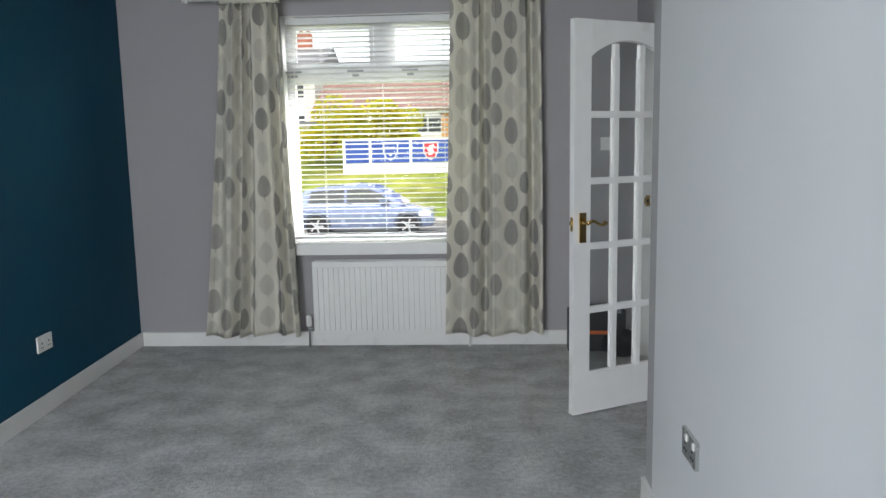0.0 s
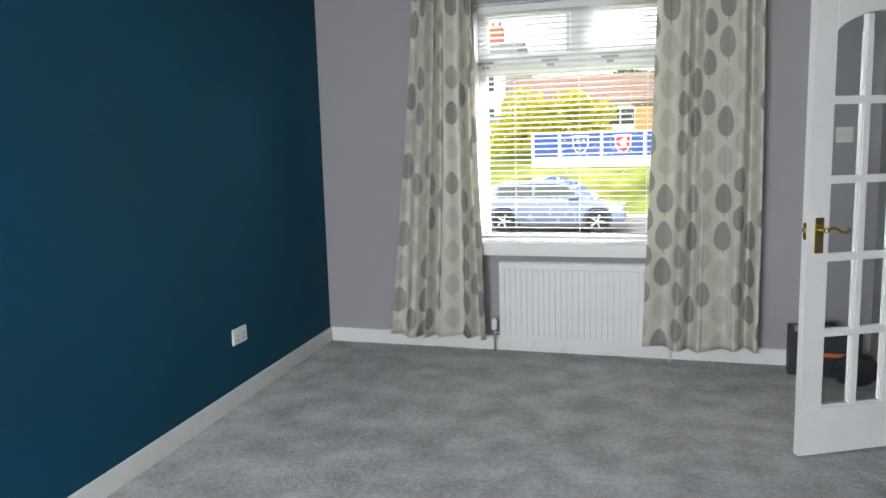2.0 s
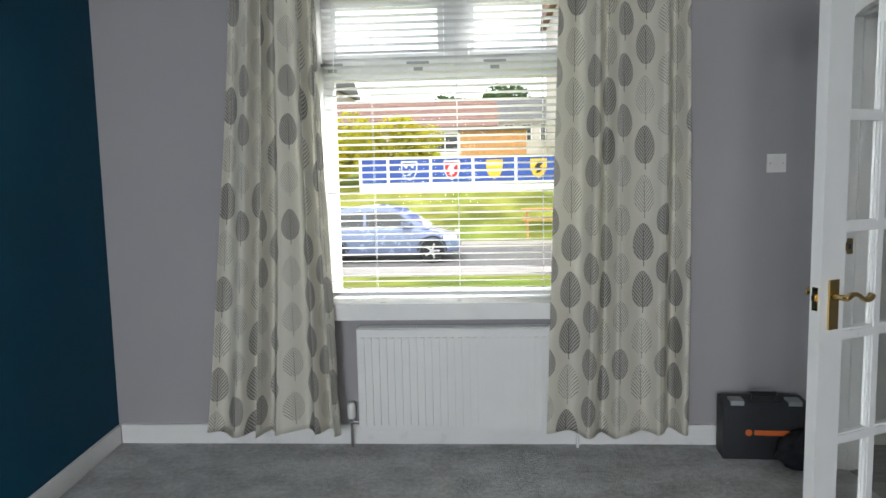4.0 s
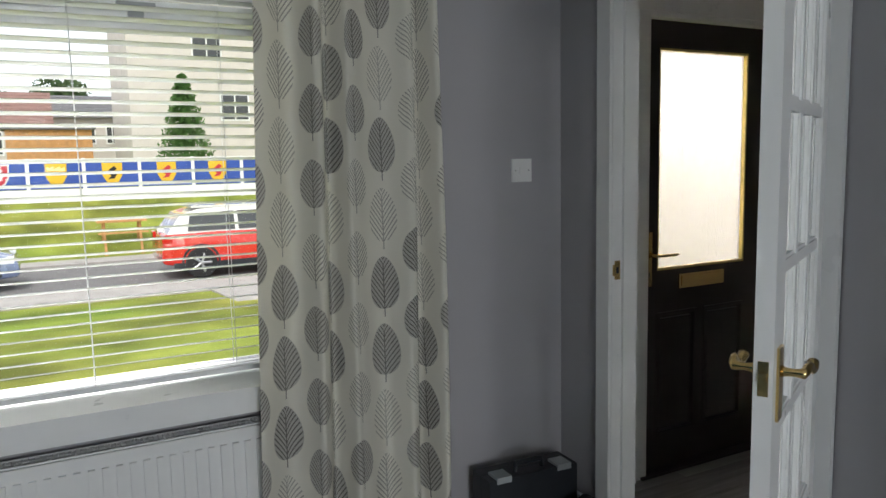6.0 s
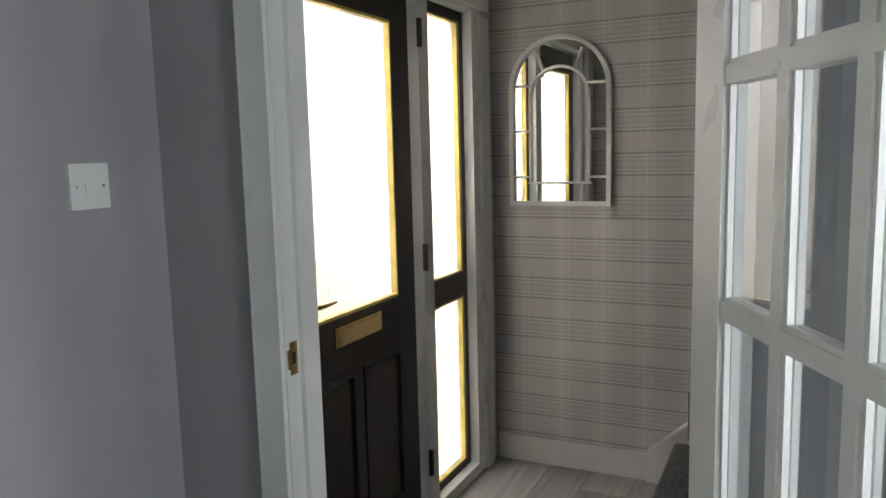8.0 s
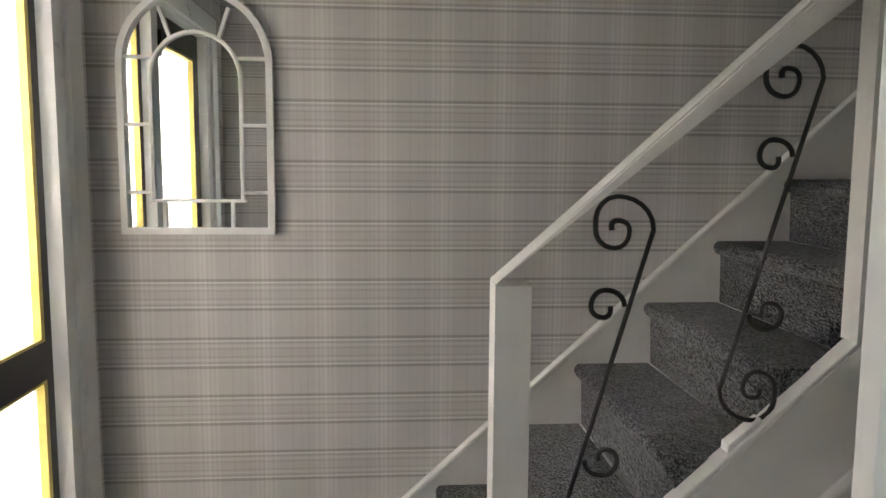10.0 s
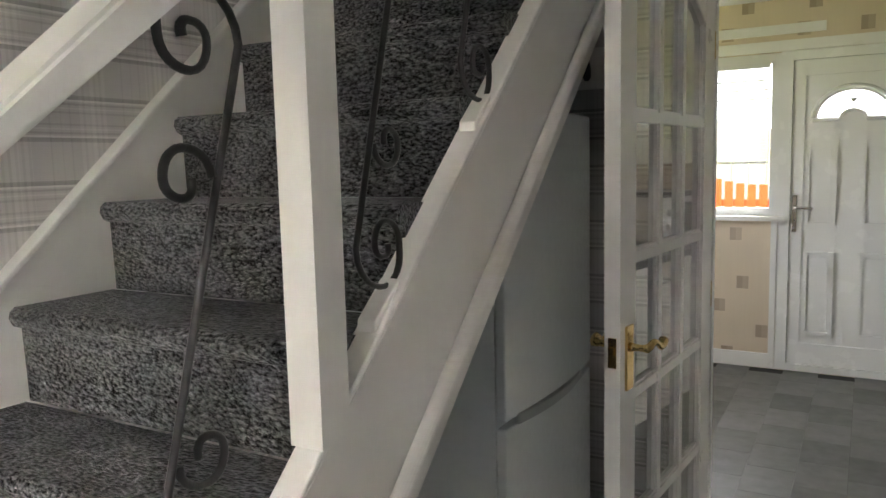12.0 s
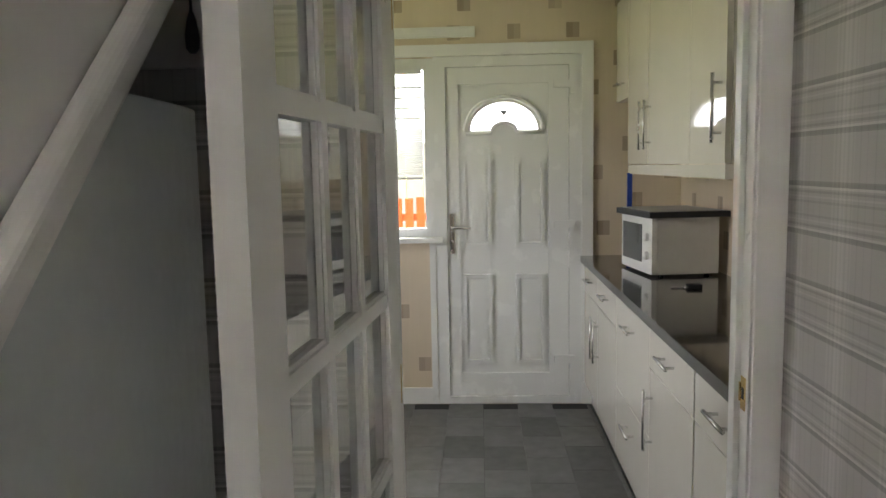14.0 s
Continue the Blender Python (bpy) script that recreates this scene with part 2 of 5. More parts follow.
SQ_X, SQ_Y = squares_paper("squares_wallpaper_cross", "X"), squares_paper("squares_wallpaper_side", "Y")


def curtain_cloth():
    """Cream cloth printed with veined leaves in staggered columns; UV in metres."""
    m = material("leaf_print_curtain", (1, 1, 1), 0.85, vary=0.0, scale=3, bump=0.12, bscale=700, spec=0.2)
    g = G(m)
    uv = g.n[m["tc"]].outputs["UV"]
    u, v, _ = g.xyz(uv)
    cu = g.m("DIVIDE", u, 0.130)
    col = g.m("FLOOR", cu)
    fu = g.m("SUBTRACT", g.m("FRACT", cu), 0.5)
    odd = g.m("MODULO", g.m("ABSOLUTE", col), 2.0)
    cv = g.m("ADD", g.m("DIVIDE", v, 0.225), g.m("MULTIPLY", odd, 0.5))
    row = g.m("FLOOR", cv)
    fv = g.m("SUBTRACT", g.m("FRACT", cv), 0.5)
    r = g.rand(g.vec(col, row, 1.0))
    big = g.m("ADD", 0.84, g.m("MULTIPLY", odd, 0.16))
    a = g.m("DIVIDE", g.m("ADD", fu, g.m("MULTIPLY", g.m("SINE", g.m("MULTIPLY", fv, 3.0)), 0.02)), big)
    b = g.m("DIVIDE", fv, big)
    s = g.m("DIVIDE", g.m("ADD", b, 0.30), 0.78)
    inr = g.m("MULTIPLY", g.m("GREATER_THAN", s, 0.0), g.m("LESS_THAN", s, 1.0))
    sc = g.m("MINIMUM", g.m("MAXIMUM", s, 0.0), 1.0)
    prof = g.m("POWER", g.m("MAXIMUM", g.m("SINE", g.m("MULTIPLY", g.m("POWER", sc, 0.82), math.pi)), 0.0), 0.58)
    w = g.m("MULTIPLY", prof, 0.475)
    aa = g.m("ABSOLUTE", a)
    body = g.m("MULTIPLY", inr, g.m("LESS_THAN", aa, w))
    vein_t = g.m("FRACT", g.m("MULTIPLY", g.m("SUBTRACT", b, g.m("MULTIPLY", g.m("POWER", aa, 0.8), 0.62)), 12.0))
    vein = g.m("MULTIPLY", g.m("LESS_THAN", vein_t, 0.34), g.m("LESS_THAN", aa, g.m("SUBTRACT", w, 0.015)))
    stem = g.m("MULTIPLY", g.m("LESS_THAN", aa, 0.016), g.m("MULTIPLY", g.m("GREATER_THAN", b, -0.42), g.m("LESS_THAN", b, 0.36)))
    ink = g.m("MAXIMUM", g.m("MULTIPLY", body, vein), stem)
    solid = g.m("MULTIPLY", body, g.m("GREATER_THAN", r, 0.5))
    thread = g.noise(g.vec(g.m("MULTIPLY", u, 40.0), g.m("MULTIPLY", v, 900.0)), 1.0, 2)
    cloth = g.mix(thread, (0.80, 0.775, 0.695), (0.89, 0.865, 0.785))
    shade = g.mix(r, (0.66, 0.635, 0.58), (0.47, 0.455, 0.425))
    c = g.mix(g.m("MULTIPLY", solid, 0.8), cloth, shade)
    c = g.mix(g.m("MULTIPLY", ink, g.m("ADD", 0.45, g.m("MULTIPLY", r, 0.45))), c, (0.14, 0.13, 0.12))
    g.l.new(c, base_of(m).inputs["Base Color"])
    tr = g.n.new("ShaderNodeBsdfTranslucent")
    g.l.new(c, tr.inputs[0])
    ms = g.n.new("ShaderNodeMixShader")
    ms.inputs[0].default_value = 0.36
    g.l.new(base_of(m).outputs[0], ms.inputs[1])
    g.l.new(tr.outputs[0], ms.inputs[2])
    g.l.new(ms.outputs[0], g.n["Material Output"].inputs[0])
    return m


CURTAIN = curtain_cloth()


def piece_material(name, dark, light, rough, stretch, spec=0.5):
    """Planks or tiles that differ from piece to piece."""
    m = material(name, (1, 1, 1), rough, vary=0.0, scale=4, spec=spec)
    g = G(m)
    oi = g.n.new("ShaderNodeObjectInfo")
    geo = g.n.new("ShaderNodeNewGeometry")
    r = oi.outputs["Random"]
    mp = g.n.new("ShaderNodeMapping")
    mp.inputs["Scale"].default_value = stretch
    g.l.new(geo.outputs["Position"], mp.inputs[0])
    g.l.new(g.vec(g.m("MULTIPLY", r, 40.0), 0.0, 0.0), mp.inputs["Location"])
    nz = g.noise(mp.outputs[0], 1.0, 8)
    f = g.m("ADD", g.m("MULTIPLY", r, 0.6), g.m("MULTIPLY", g.m("SUBTRACT", nz, 0.3), 0.9))
    x = g.n.new("ShaderNodeClamp")
    g.l.new(f, x.inputs[0])
    g.l.new(g.mix(x.outputs[0], dark, light), base_of(m).inputs["Base Color"])
    return m


PLANK = piece_material("grey_laminate", (0.10, 0.097, 0.094), (0.46, 0.445, 0.43), 0.34, (2.5, 40, 40))
VINYL = piece_material("grey_vinyl_tile", (0.04, 0.041, 0.042), (0.16, 0.163, 0.163), 0.36, (14, 14, 14))


# ---- building helpers ----
def box(bm, x0, x1, y0, y1, z0, z1):
    v = [bm.verts.new((x, y, z)) for z in (z0, z1) for x, y in ((x0, y0), (x1, y0), (x1, y1), (x0, y1))]
    for f in ((3, 2, 1, 0), (4, 5, 6, 7), (0, 1, 5, 4), (1, 2, 6, 5), (2, 3, 7, 6), (3, 0, 4, 7)):
        bm.faces.new([v[i] for i in f])
    return bm


def boxes(*rows):
    bm = bmesh.new()
    for r in rows:
        box(bm, *r)
    return bm


def bev(bm, w=0.004, seg=2, angle=0.5):
    es = [e for e in bm.edges if len(e.link_faces) == 2 and e.calc_face_angle(0) > angle]
    bmesh.ops.bevel(bm, geom=es, offset=w, segments=seg, affect="EDGES", profile=0.5, clamp_overlap=True)
    return bm


def prism(pts, d0, d1, axis="x"):
    """Extrude a polygon. axis x: pts are (y, z); y: (x, z); z: (x, y)."""
    bm = bmesh.new()

    def at(p, d):
        return {"x": (d, p[0], p[1]), "y": (p[0], d, p[1]), "z": (p[0], p[1], d)}[axis]

    a = [bm.verts.new(at(p, d0)) for p in pts]
    b = [bm.verts.new(at(p, d1)) for p in pts]
    bm.faces.new(a[::-1])
    bm.faces.new(b)
    for i in range(len(pts)):
        j = (i + 1) % len(pts)
        bm.faces.new((a[i], a[j], b[j], b[i]))
    bmesh.ops.recalc_face_normals(bm, faces=bm.faces)
    return bm


def tube(pts, r, seg=10, bm=None, flat=1.0):
    """A swept round bar through points; r may be a list."""
    bm = bm or bmesh.new()
    pts = [Vector(p) for p in pts]
    rings = []
    ref = None
    for i, p in enumerate(pts):
        d = (pts[min(i + 1, len(pts) - 1)] - pts[max(i - 1, 0)]).normalized()
        if ref is None:
            ref = d.orthogonal().normalized()
        ref = (ref - d * ref.dot(d)).normalized()
        s = d.cross(ref)
        rad = r[i] if isinstance(r, (list, tuple)) else r
        rings.append([bm.verts.new(p + (ref * math.cos(k * 2 * math.pi / seg) + s * flat * math.sin(k * 2 * math.pi / seg)) * rad) for k in range(seg)])
    for a, b in zip(rings, rings[1:]):
        for k in range(seg):
            bm.faces.new((a[k], a[(k + 1) % seg], b[(k + 1) % seg], b[k]))
    bm.faces.new(rings[0][::-1])
    bm.faces.new(rings[-1])
    return bm


def smooth(ob, on=True):
    if on:
        for p in ob.data.polygons:
            p.use_smooth = True
    return ob


def mesh_of(name, bm, mat):
    me = bpy.data.meshes.new(name)
    bmesh.ops.recalc_face_normals(bm, faces=bm.faces)
    bm.to_mesh(me)
    bm.free()
    for m in mat if isinstance(mat, (list, tuple)) else [mat]:
        me.materials.append(m)
    return me


def part(name, bm, mat, parent, label="", soft=False):
    ob = new(name, mesh_of(name, bm, mat))
    ob.parent = parent
    smooth(ob, soft)
    return tagged(ob, label)


def thing(name, x, y, z, label, category, group="", turn=0.0):
    ob = new(name)
    ob.matrix_world = pose(x, y, z, 0, 0, turn)
    ob.empty_display_size = 0.1
    return tagged(ob, label, category, group)


def solid(name, bm, mat, label, category, kind="", soft=False, group=""):
    return smooth(tagged(new(name, mesh_of(name, bm, mat)), label, category, group, kind), soft)


def structure(name, bm, mat, label="", category="wall"):
    return solid(name, bm, mat, label or name.replace("_", " "), category, "structure")


def wall_y(name, y0, y1, x0, x1, z0, z1, holes, mat, label):
    """A wall across the y axis with rectangular openings (xa, xb, za, zb), in order of x."""
    bm = bmesh.new()
    at = x0
    for xa, xb, za, zb in holes:
        box(bm, at, xa, y0, y1, z0, z1)
        if za > z0:
            box(bm, xa, xb, y0, y1, z0, za)
        if zb < z1:
            box(bm, xa, xb, y0, y1, zb, z1)
        at = xb
    box(bm, at, x1, y0, y1, z0, z1)
    return structure(name, bm, mat, label)


def wall_x(name, x0, x1, y0, y1, z0, z1, holes, mat, label):
    bm = bmesh.new()
    at = y0
    for ya, yb, za, zb in holes:
        box(bm, x0, x1, at, ya, z0, z1)
        if za > z0:
            box(bm, x0, x1, ya, yb, z0, za)
        if zb < z1:
            box(bm, x0, x1, ya, yb, zb, z1)
        at = yb
    box(bm, x0, x1, at, y1, z0, z1)
    return structure(name, bm, mat, label)


# ---- the house ----
H = 2.42
structure("floor", boxes((-2.11, 1.45, -2.6, 5.31, -0.12, 0.0)), CARPET, "grey cut-pile carpet with brushed patches", "floor")
structure("floor_hall", boxes((1.45, 3.36, 1.78, 5.45, -0.12, -0.006)), DARKGAP, "sub-floor under the hall laminate", "floor")
structure("floor_kitchen", boxes((0.92, 4.0, -1.12, 1.78, -0.12, -0.006)), DARKGAP, "sub-floor under the kitchen vinyl", "floor")
structure("ceiling", boxes((-2.2, 1.45, -2.7, 5.45, H, H + 0.12)), CEIL, "plain white lounge ceiling", "ceiling")
structure("ceiling_hall", boxes((1.45, 2.50, 1.78, 5.45, H, H + 0.12), (2.50, 3.46, 3.75, 5.45, H, H + 0.12)), CEIL, "white hall ceiling open over the stairs", "ceiling")
structure("ceiling_kitchen", boxes((0.72, 4.1, -1.3, 1.78, H, H + 0.12)), CEIL, "white kitchen ceiling", "ceiling")
structure("ceiling_stairwell", boxes((2.20, 3.46, 0.9, 3.85, 4.2, 4.3)), CEIL, "ceiling of the stairwell", "ceiling")

WX0, WX1, WZ0, WZ1 = -0.99, 0.37, 0.70, 2.28
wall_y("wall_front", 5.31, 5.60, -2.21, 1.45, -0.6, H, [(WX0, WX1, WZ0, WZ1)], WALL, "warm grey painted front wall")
wall_y("wall_front_hall", 5.32, 5.60, 1.45, 3.46, -0.6, H, [(1.80, 3.24, 0.0, 2.07)], PLAID_X, "check-papered wall round the front door")
SL = 0.0665  # the blue wall runs in slightly towards the rear
structure("wall_blue", prism([(-2.11, 5.31), (-2.25, 5.31), (-2.25 + 8.01 * SL, -2.7), (-2.11 + 8.01 * SL, -2.7)], -0.1, H, "z"), BLUE, "deep teal-blue feature wall")
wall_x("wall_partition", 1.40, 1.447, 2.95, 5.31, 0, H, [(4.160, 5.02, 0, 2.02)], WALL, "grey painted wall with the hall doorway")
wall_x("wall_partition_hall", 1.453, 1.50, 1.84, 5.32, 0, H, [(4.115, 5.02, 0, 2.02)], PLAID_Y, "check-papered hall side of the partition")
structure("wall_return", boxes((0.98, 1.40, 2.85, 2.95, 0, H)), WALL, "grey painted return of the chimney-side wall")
# base colour raised here to carry the glow of the rear window
structure("wall_near", boxes((0.98, 1.04, 0.90, 2.85, 0, H), (0.82, 1.04, 0.85, 0.90, 0, H), (0.82, 0.87, -2.7, 0.85, 0, H)), WALL_LIT, "grey lounge wall, colour lightened for rear window light")
wall_y("wall_rear", -2.70, -2.60, -2.21, 0.87, 0, H, [(-1.65, -0.1, 0.65, 2.2)], WALL, "lounge rear wall with a window opening")
wall_y("wall_kitchen_door", 1.74, 1.786, 1.04, 4.0, 0, H, [(1.545, 2.31, 0, 2.02)], SQ_X, "kitchen side of the wall by the hall")
wall_y("wall_hall_end", 1.792, 1.84, 1.50, 3.36, 0, H, [(1.545, 2.31, 0, 2.02)], PLAID_X, "check-papered end wall of the hall")
wall_x("wall_stairs", 3.36, 3.46, 0.9, 5.32, -0.1, 4.2, [], PLAID_Y, "long check-papered wall beside the stairs")
structure("wall_stairwell", boxes((2.40, 2.50, 0.9, 3.85, H + 0.12, 4.2), (2.50, 3.36, 3.75, 3.85, H + 0.12, 4.2), (2.50, 3.36, 0.9, 1.0, H + 0.12, 4.2)), PLAID_Y, "stairwell walls above the hall")
structure("floor_landing", boxes((2.50, 3.36, 1.0, 1.84, H + 0.12, H + 0.16)), STAIRCARPET, "carpeted landing at the head of the stairs", "floor")
wall_x("wall_kitchen_units", 0.87, 0.92, -1.12, 0.85, 0, H, [], SQ_Y, "cream kitchen wall with brown squares")
wall_y("wall_kitchen_back", -1.36, -1.12, 0.72, 4.1, -0.4, H, [(1.50, 2.37, 0.0, 2.09), (2.37, 3.05, 1.03, 2.09)], SQ_X, "cream papered back wall with brown squares")
# out of view; the opening is added to let the fill lamp in
wall_x("wall_kitchen_side", 4.0, 4.1, -1.12, 1.84, 0, H, [(-0.3, 0.9, 1.0, 2.05)], SQ_Y, "cream kitchen side wall with an unseen opening added for light")


def skirting(rows, label):
    ob = structure("baseboard", bev(boxes(*rows), 0.008, 2), WHITE, label, "baseboard")
    return ob


structure("baseboard", bev(prism([(-2.11, 5.294), (-2.11 + 7.9 * SL, -2.6), (-2.092 + 7.9 * SL, -2.6), (-2.092, 5.294)], 0, 0.10, "z"), 0.006), WHITE, "white skirting board along the blue wall", "baseboard")
skirting([(-2.090, 1.40, 5.294, 5.31, 0, 0.10)], "white skirting board under the window")
skirting([(1.384, 1.40, 5.09, 5.294, 0, 0.10)], "short white skirting by the doorway")
skirting([(1.384, 1.40, 2.966, 4.115, 0, 0.10)], "white skirting behind the glazed door")
skirting([(0.964, 0.98, 0.90, 2.966, 0, 0.10)], "white skirting on the near wall")
skirting([(0.98, 1.384, 2.95, 2.966, 0, 0.10)], "white skirting on the wall return")
skirting([(3.344, 3.36, 4.62, 5.30, 0, 0.12)], "white hall skirting below the mirror")
skirting([(1.50, 1.516, 1.92, 4.055, 0, 0.12)], "white hall skirting on the partition")
skirting([(2.40, 4.0, -1.12, -1.104, 0, 0.10)], "white kitchen skirting below the window")


def door_casing(name, label, rows):
    t = structure(name, bev(boxes(*rows), 0.006, 2), WHITE, label, "door frame")
    return t


# lining and architraves of the lounge doorway
door_casing("trim", "white gloss door lining of the lounge doorway", [(1.395, 1.505, 5.0, 5.02, 0, 2.0), (1.395, 1.418, 4.160, 4.190, 0, 2.0), (1.4185, 1.505, 4.115, 4.135, 0, 2.0), (1.395, 1.505, 4.160, 5.02, 2.0, 2.02)])
door_casing("trim", "white architrave round the lounge doorway", [(1.382, 1.3985, 5.003, 5.072, 0, 2.075), (1.382, 1.3945, 4.118, 4.186, 0, 2.075), (1.382, 1.3985, 4.186, 5.003, 2.005, 2.075)])
door_casing("trim", "white architrave on the hall side", [(1.5015, 1.518, 5.003, 5.072, 0, 2.075), (1.5015, 1.518, 4.058, 4.128, 0, 2.075), (1.5015, 1.518, 4.128, 5.003, 2.005, 2.075)])
door_casing("trim", "door stop strip in the lounge doorway", [(1.440, 1.475, 4.988, 5.0, 0, 2.0), (1.440, 1.470, 4.135, 4.142, 0, 2.0), (1.440, 1.475, 4.142, 4.988, 1.988, 2.0)])
door_casing("trim", "white gloss lining of the kitchen doorway", [(1.545, 1.565, 1.735, 1.845, 0, 2.0), (2.29, 2.31, 1.735, 1.845, 0, 2.0), (1.545, 2.31, 1.735, 1.845, 2.0, 2.02)])
door_casing("trim", "white architrave round the kitchen doorway", [(1.5015, 1.56, 1.8415, 1.858, 0, 2.075), (2.295, 2.36, 1.8415, 1.858, 0, 2.075), (1.56, 2.295, 1.8415, 1.858, 2.005, 2.075)])
door_casing("trim", "door stop strip in the kitchen doorway", [(1.565, 1.577, 1.765, 1.80, 0, 2.0), (2.278, 2.29, 1.765, 1.80, 0, 2.0), (1.577, 2.278, 1.765, 1.80, 1.988, 2.0)])


# ---- lounge: window, blind, curtains, radiator ----
win = tagged(new("window_1"), "white double-glazed window with top lights", "window", "", "structure")
win.location = (0, 5.45, WZ0)
FW = 0.055
bmw = boxes((WX0, WX0 + FW, -0.03, 0.04, 0, 1.58), (WX1 - FW, WX1, -0.03, 0.04, 0, 1.58), (WX0 + FW, WX1 - FW, -0.03, 0.04, 0, 0.07), (WX0 + FW, WX1 - FW, -0.03, 0.04, 1.52, 1.58), (WX0 + FW, WX1 - FW, -0.03, 0.04, 1.145, 1.235), (-0.37, -0.25, -0.03, 0.04, 1.235, 1.52))
part("window_frame", bev(bmw, 0.006), UPVC, win)
for xa, xb in ((WX0 + FW, -0.37), (-0.25, WX1 - FW)):
    part("sash", bev(boxes((xa + 0.002, xb - 0.002, -0.045, -0.031, 1.237, 1.265), (xa + 0.002, xb - 0.002, -0.045, -0.031, 1.495, 1.518), (xa + 0.002, xa + 0.03, -0.045, -0.031, 1.265, 1.495), (xb - 0.03, xb - 0.002, -0.045, -0.031, 1.265, 1.495)), 0.004), UPVC, win)
for xa, xb, za, zb in ((WX0 + FW, WX1 - FW, 0.07, 1.145), (WX0 + FW, -0.37, 1.235, 1.52), (-0.25, WX1 - FW, 1.235, 1.52)):
    pane = part("pane", boxes((xa, xb, 0.0, 0.006, za, zb)), WINGLASS, win, "clear glass pane")
    pane.visible_shadow = False
for hx in (-0.93, -0.50, -0.12):
    part("window_handle", bev(boxes((hx - 0.055, hx + 0.055, -0.068, -0.047, 1.208, 1.222), (hx - 0.022, hx + 0.022, -0.055, -0.031, 1.180, 1.204)), 0.003), GREYPLASTIC, win, "grey window catch")
structure("window_sill", bev(boxes((-0.955, 0.345, 5.19, 5.42, 0.665, 0.745)), 0.012, 3), WHITE, "white painted window board with rounded front", "window sill")
structure("window_reveal", boxes((WX0 - 0.001, WX0 + 0.006, 5.312, 5.42, 0.745, 2.28), (WX1 - 0.006, WX1 + 0.001, 5.312, 5.42, 0.745, 2.28), (WX0 + 0.006, WX1 - 0.006, 5.312, 5.42, 2.274, 2.281)), WHITE, "white painted window reveal", "trim")

blind = thing("venetian_blind", -0.31, 5.365, 0.76, "white venetian blind with open slats", "blind")
bw = 0.655
part("head_rail", bev(boxes((-bw, bw, -0.025, 0.025, 1.465, 1.51)), 0.004), SLAT, blind)
part("bottom_rail", bev(boxes((-bw, bw, -0.02, 0.02, 0.0, 0.016)), 0.005), SLAT, blind)
slat_bm = bmesh.new()
prev = None
for k in range(7):
    s = k / 6 - 0.5
    yy, zz = s * 0.034, 0.003 * (1 - 4 * s * s)
    row = [slat_bm.verts.new((x, yy, zz + dz)) for dz in (0, 0.0009) for x in (-bw, bw)]
    if prev:
        slat_bm.faces.new((prev[0], prev[1], row[1], row[0]))
        slat_bm.faces.new((prev[2], row[2], row[3], prev[3]))
    prev = row
slat_me = mesh_of("slat", slat_bm, SLAT)
for k in range(42):
    ob = new("slat", slat_me)
    ob.parent = blind
    ob.matrix_local = pose(0, 0, 0.035 + k * 0.0345, -15 + 1.5 * math.sin(k * 2.1), 0, 0.05 * math.sin(k * 1.7))
for x in (-0.42, 0.0, 0.42):
    for y in (-0.021, 0.021):
        part("ladder_cord", tube([(x, y, 0.0), (x + 0.001, y, 0.75), (x, y, 1.47)], 0.0011, 5), SLAT, blind)
part("tilt_wand", tube([(-0.60, -0.03, 1.46), (-0.602, -0.035, 0.75)], 0.003, 6), SLAT, blind)

pole = thing("curtain_pole", -0.35, 5.12, 2.365, "slim white curtain pole over the window", "curtain pole")
part("rail", tube([(-1.2, 0, 0), (1.25, 0, 0)], 0.012, 10), WHITE, pole, soft=True)
for x in (-1.21, 1.26):
    part("finial", tube([(x - 0.02, 0, 0), (x - 0.01, 0, 0), (x, 0, 0), (x + 0.02, 0, 0)], [0.012, 0.022, 0.024, 0.01], 10), WHITE, pole, soft=True)
for x in (-1.05, 1.1):
    part("bracket", tube([(x, 0, 0), (x, 0.189, 0)], 0.008, 8), WHITE, pole)


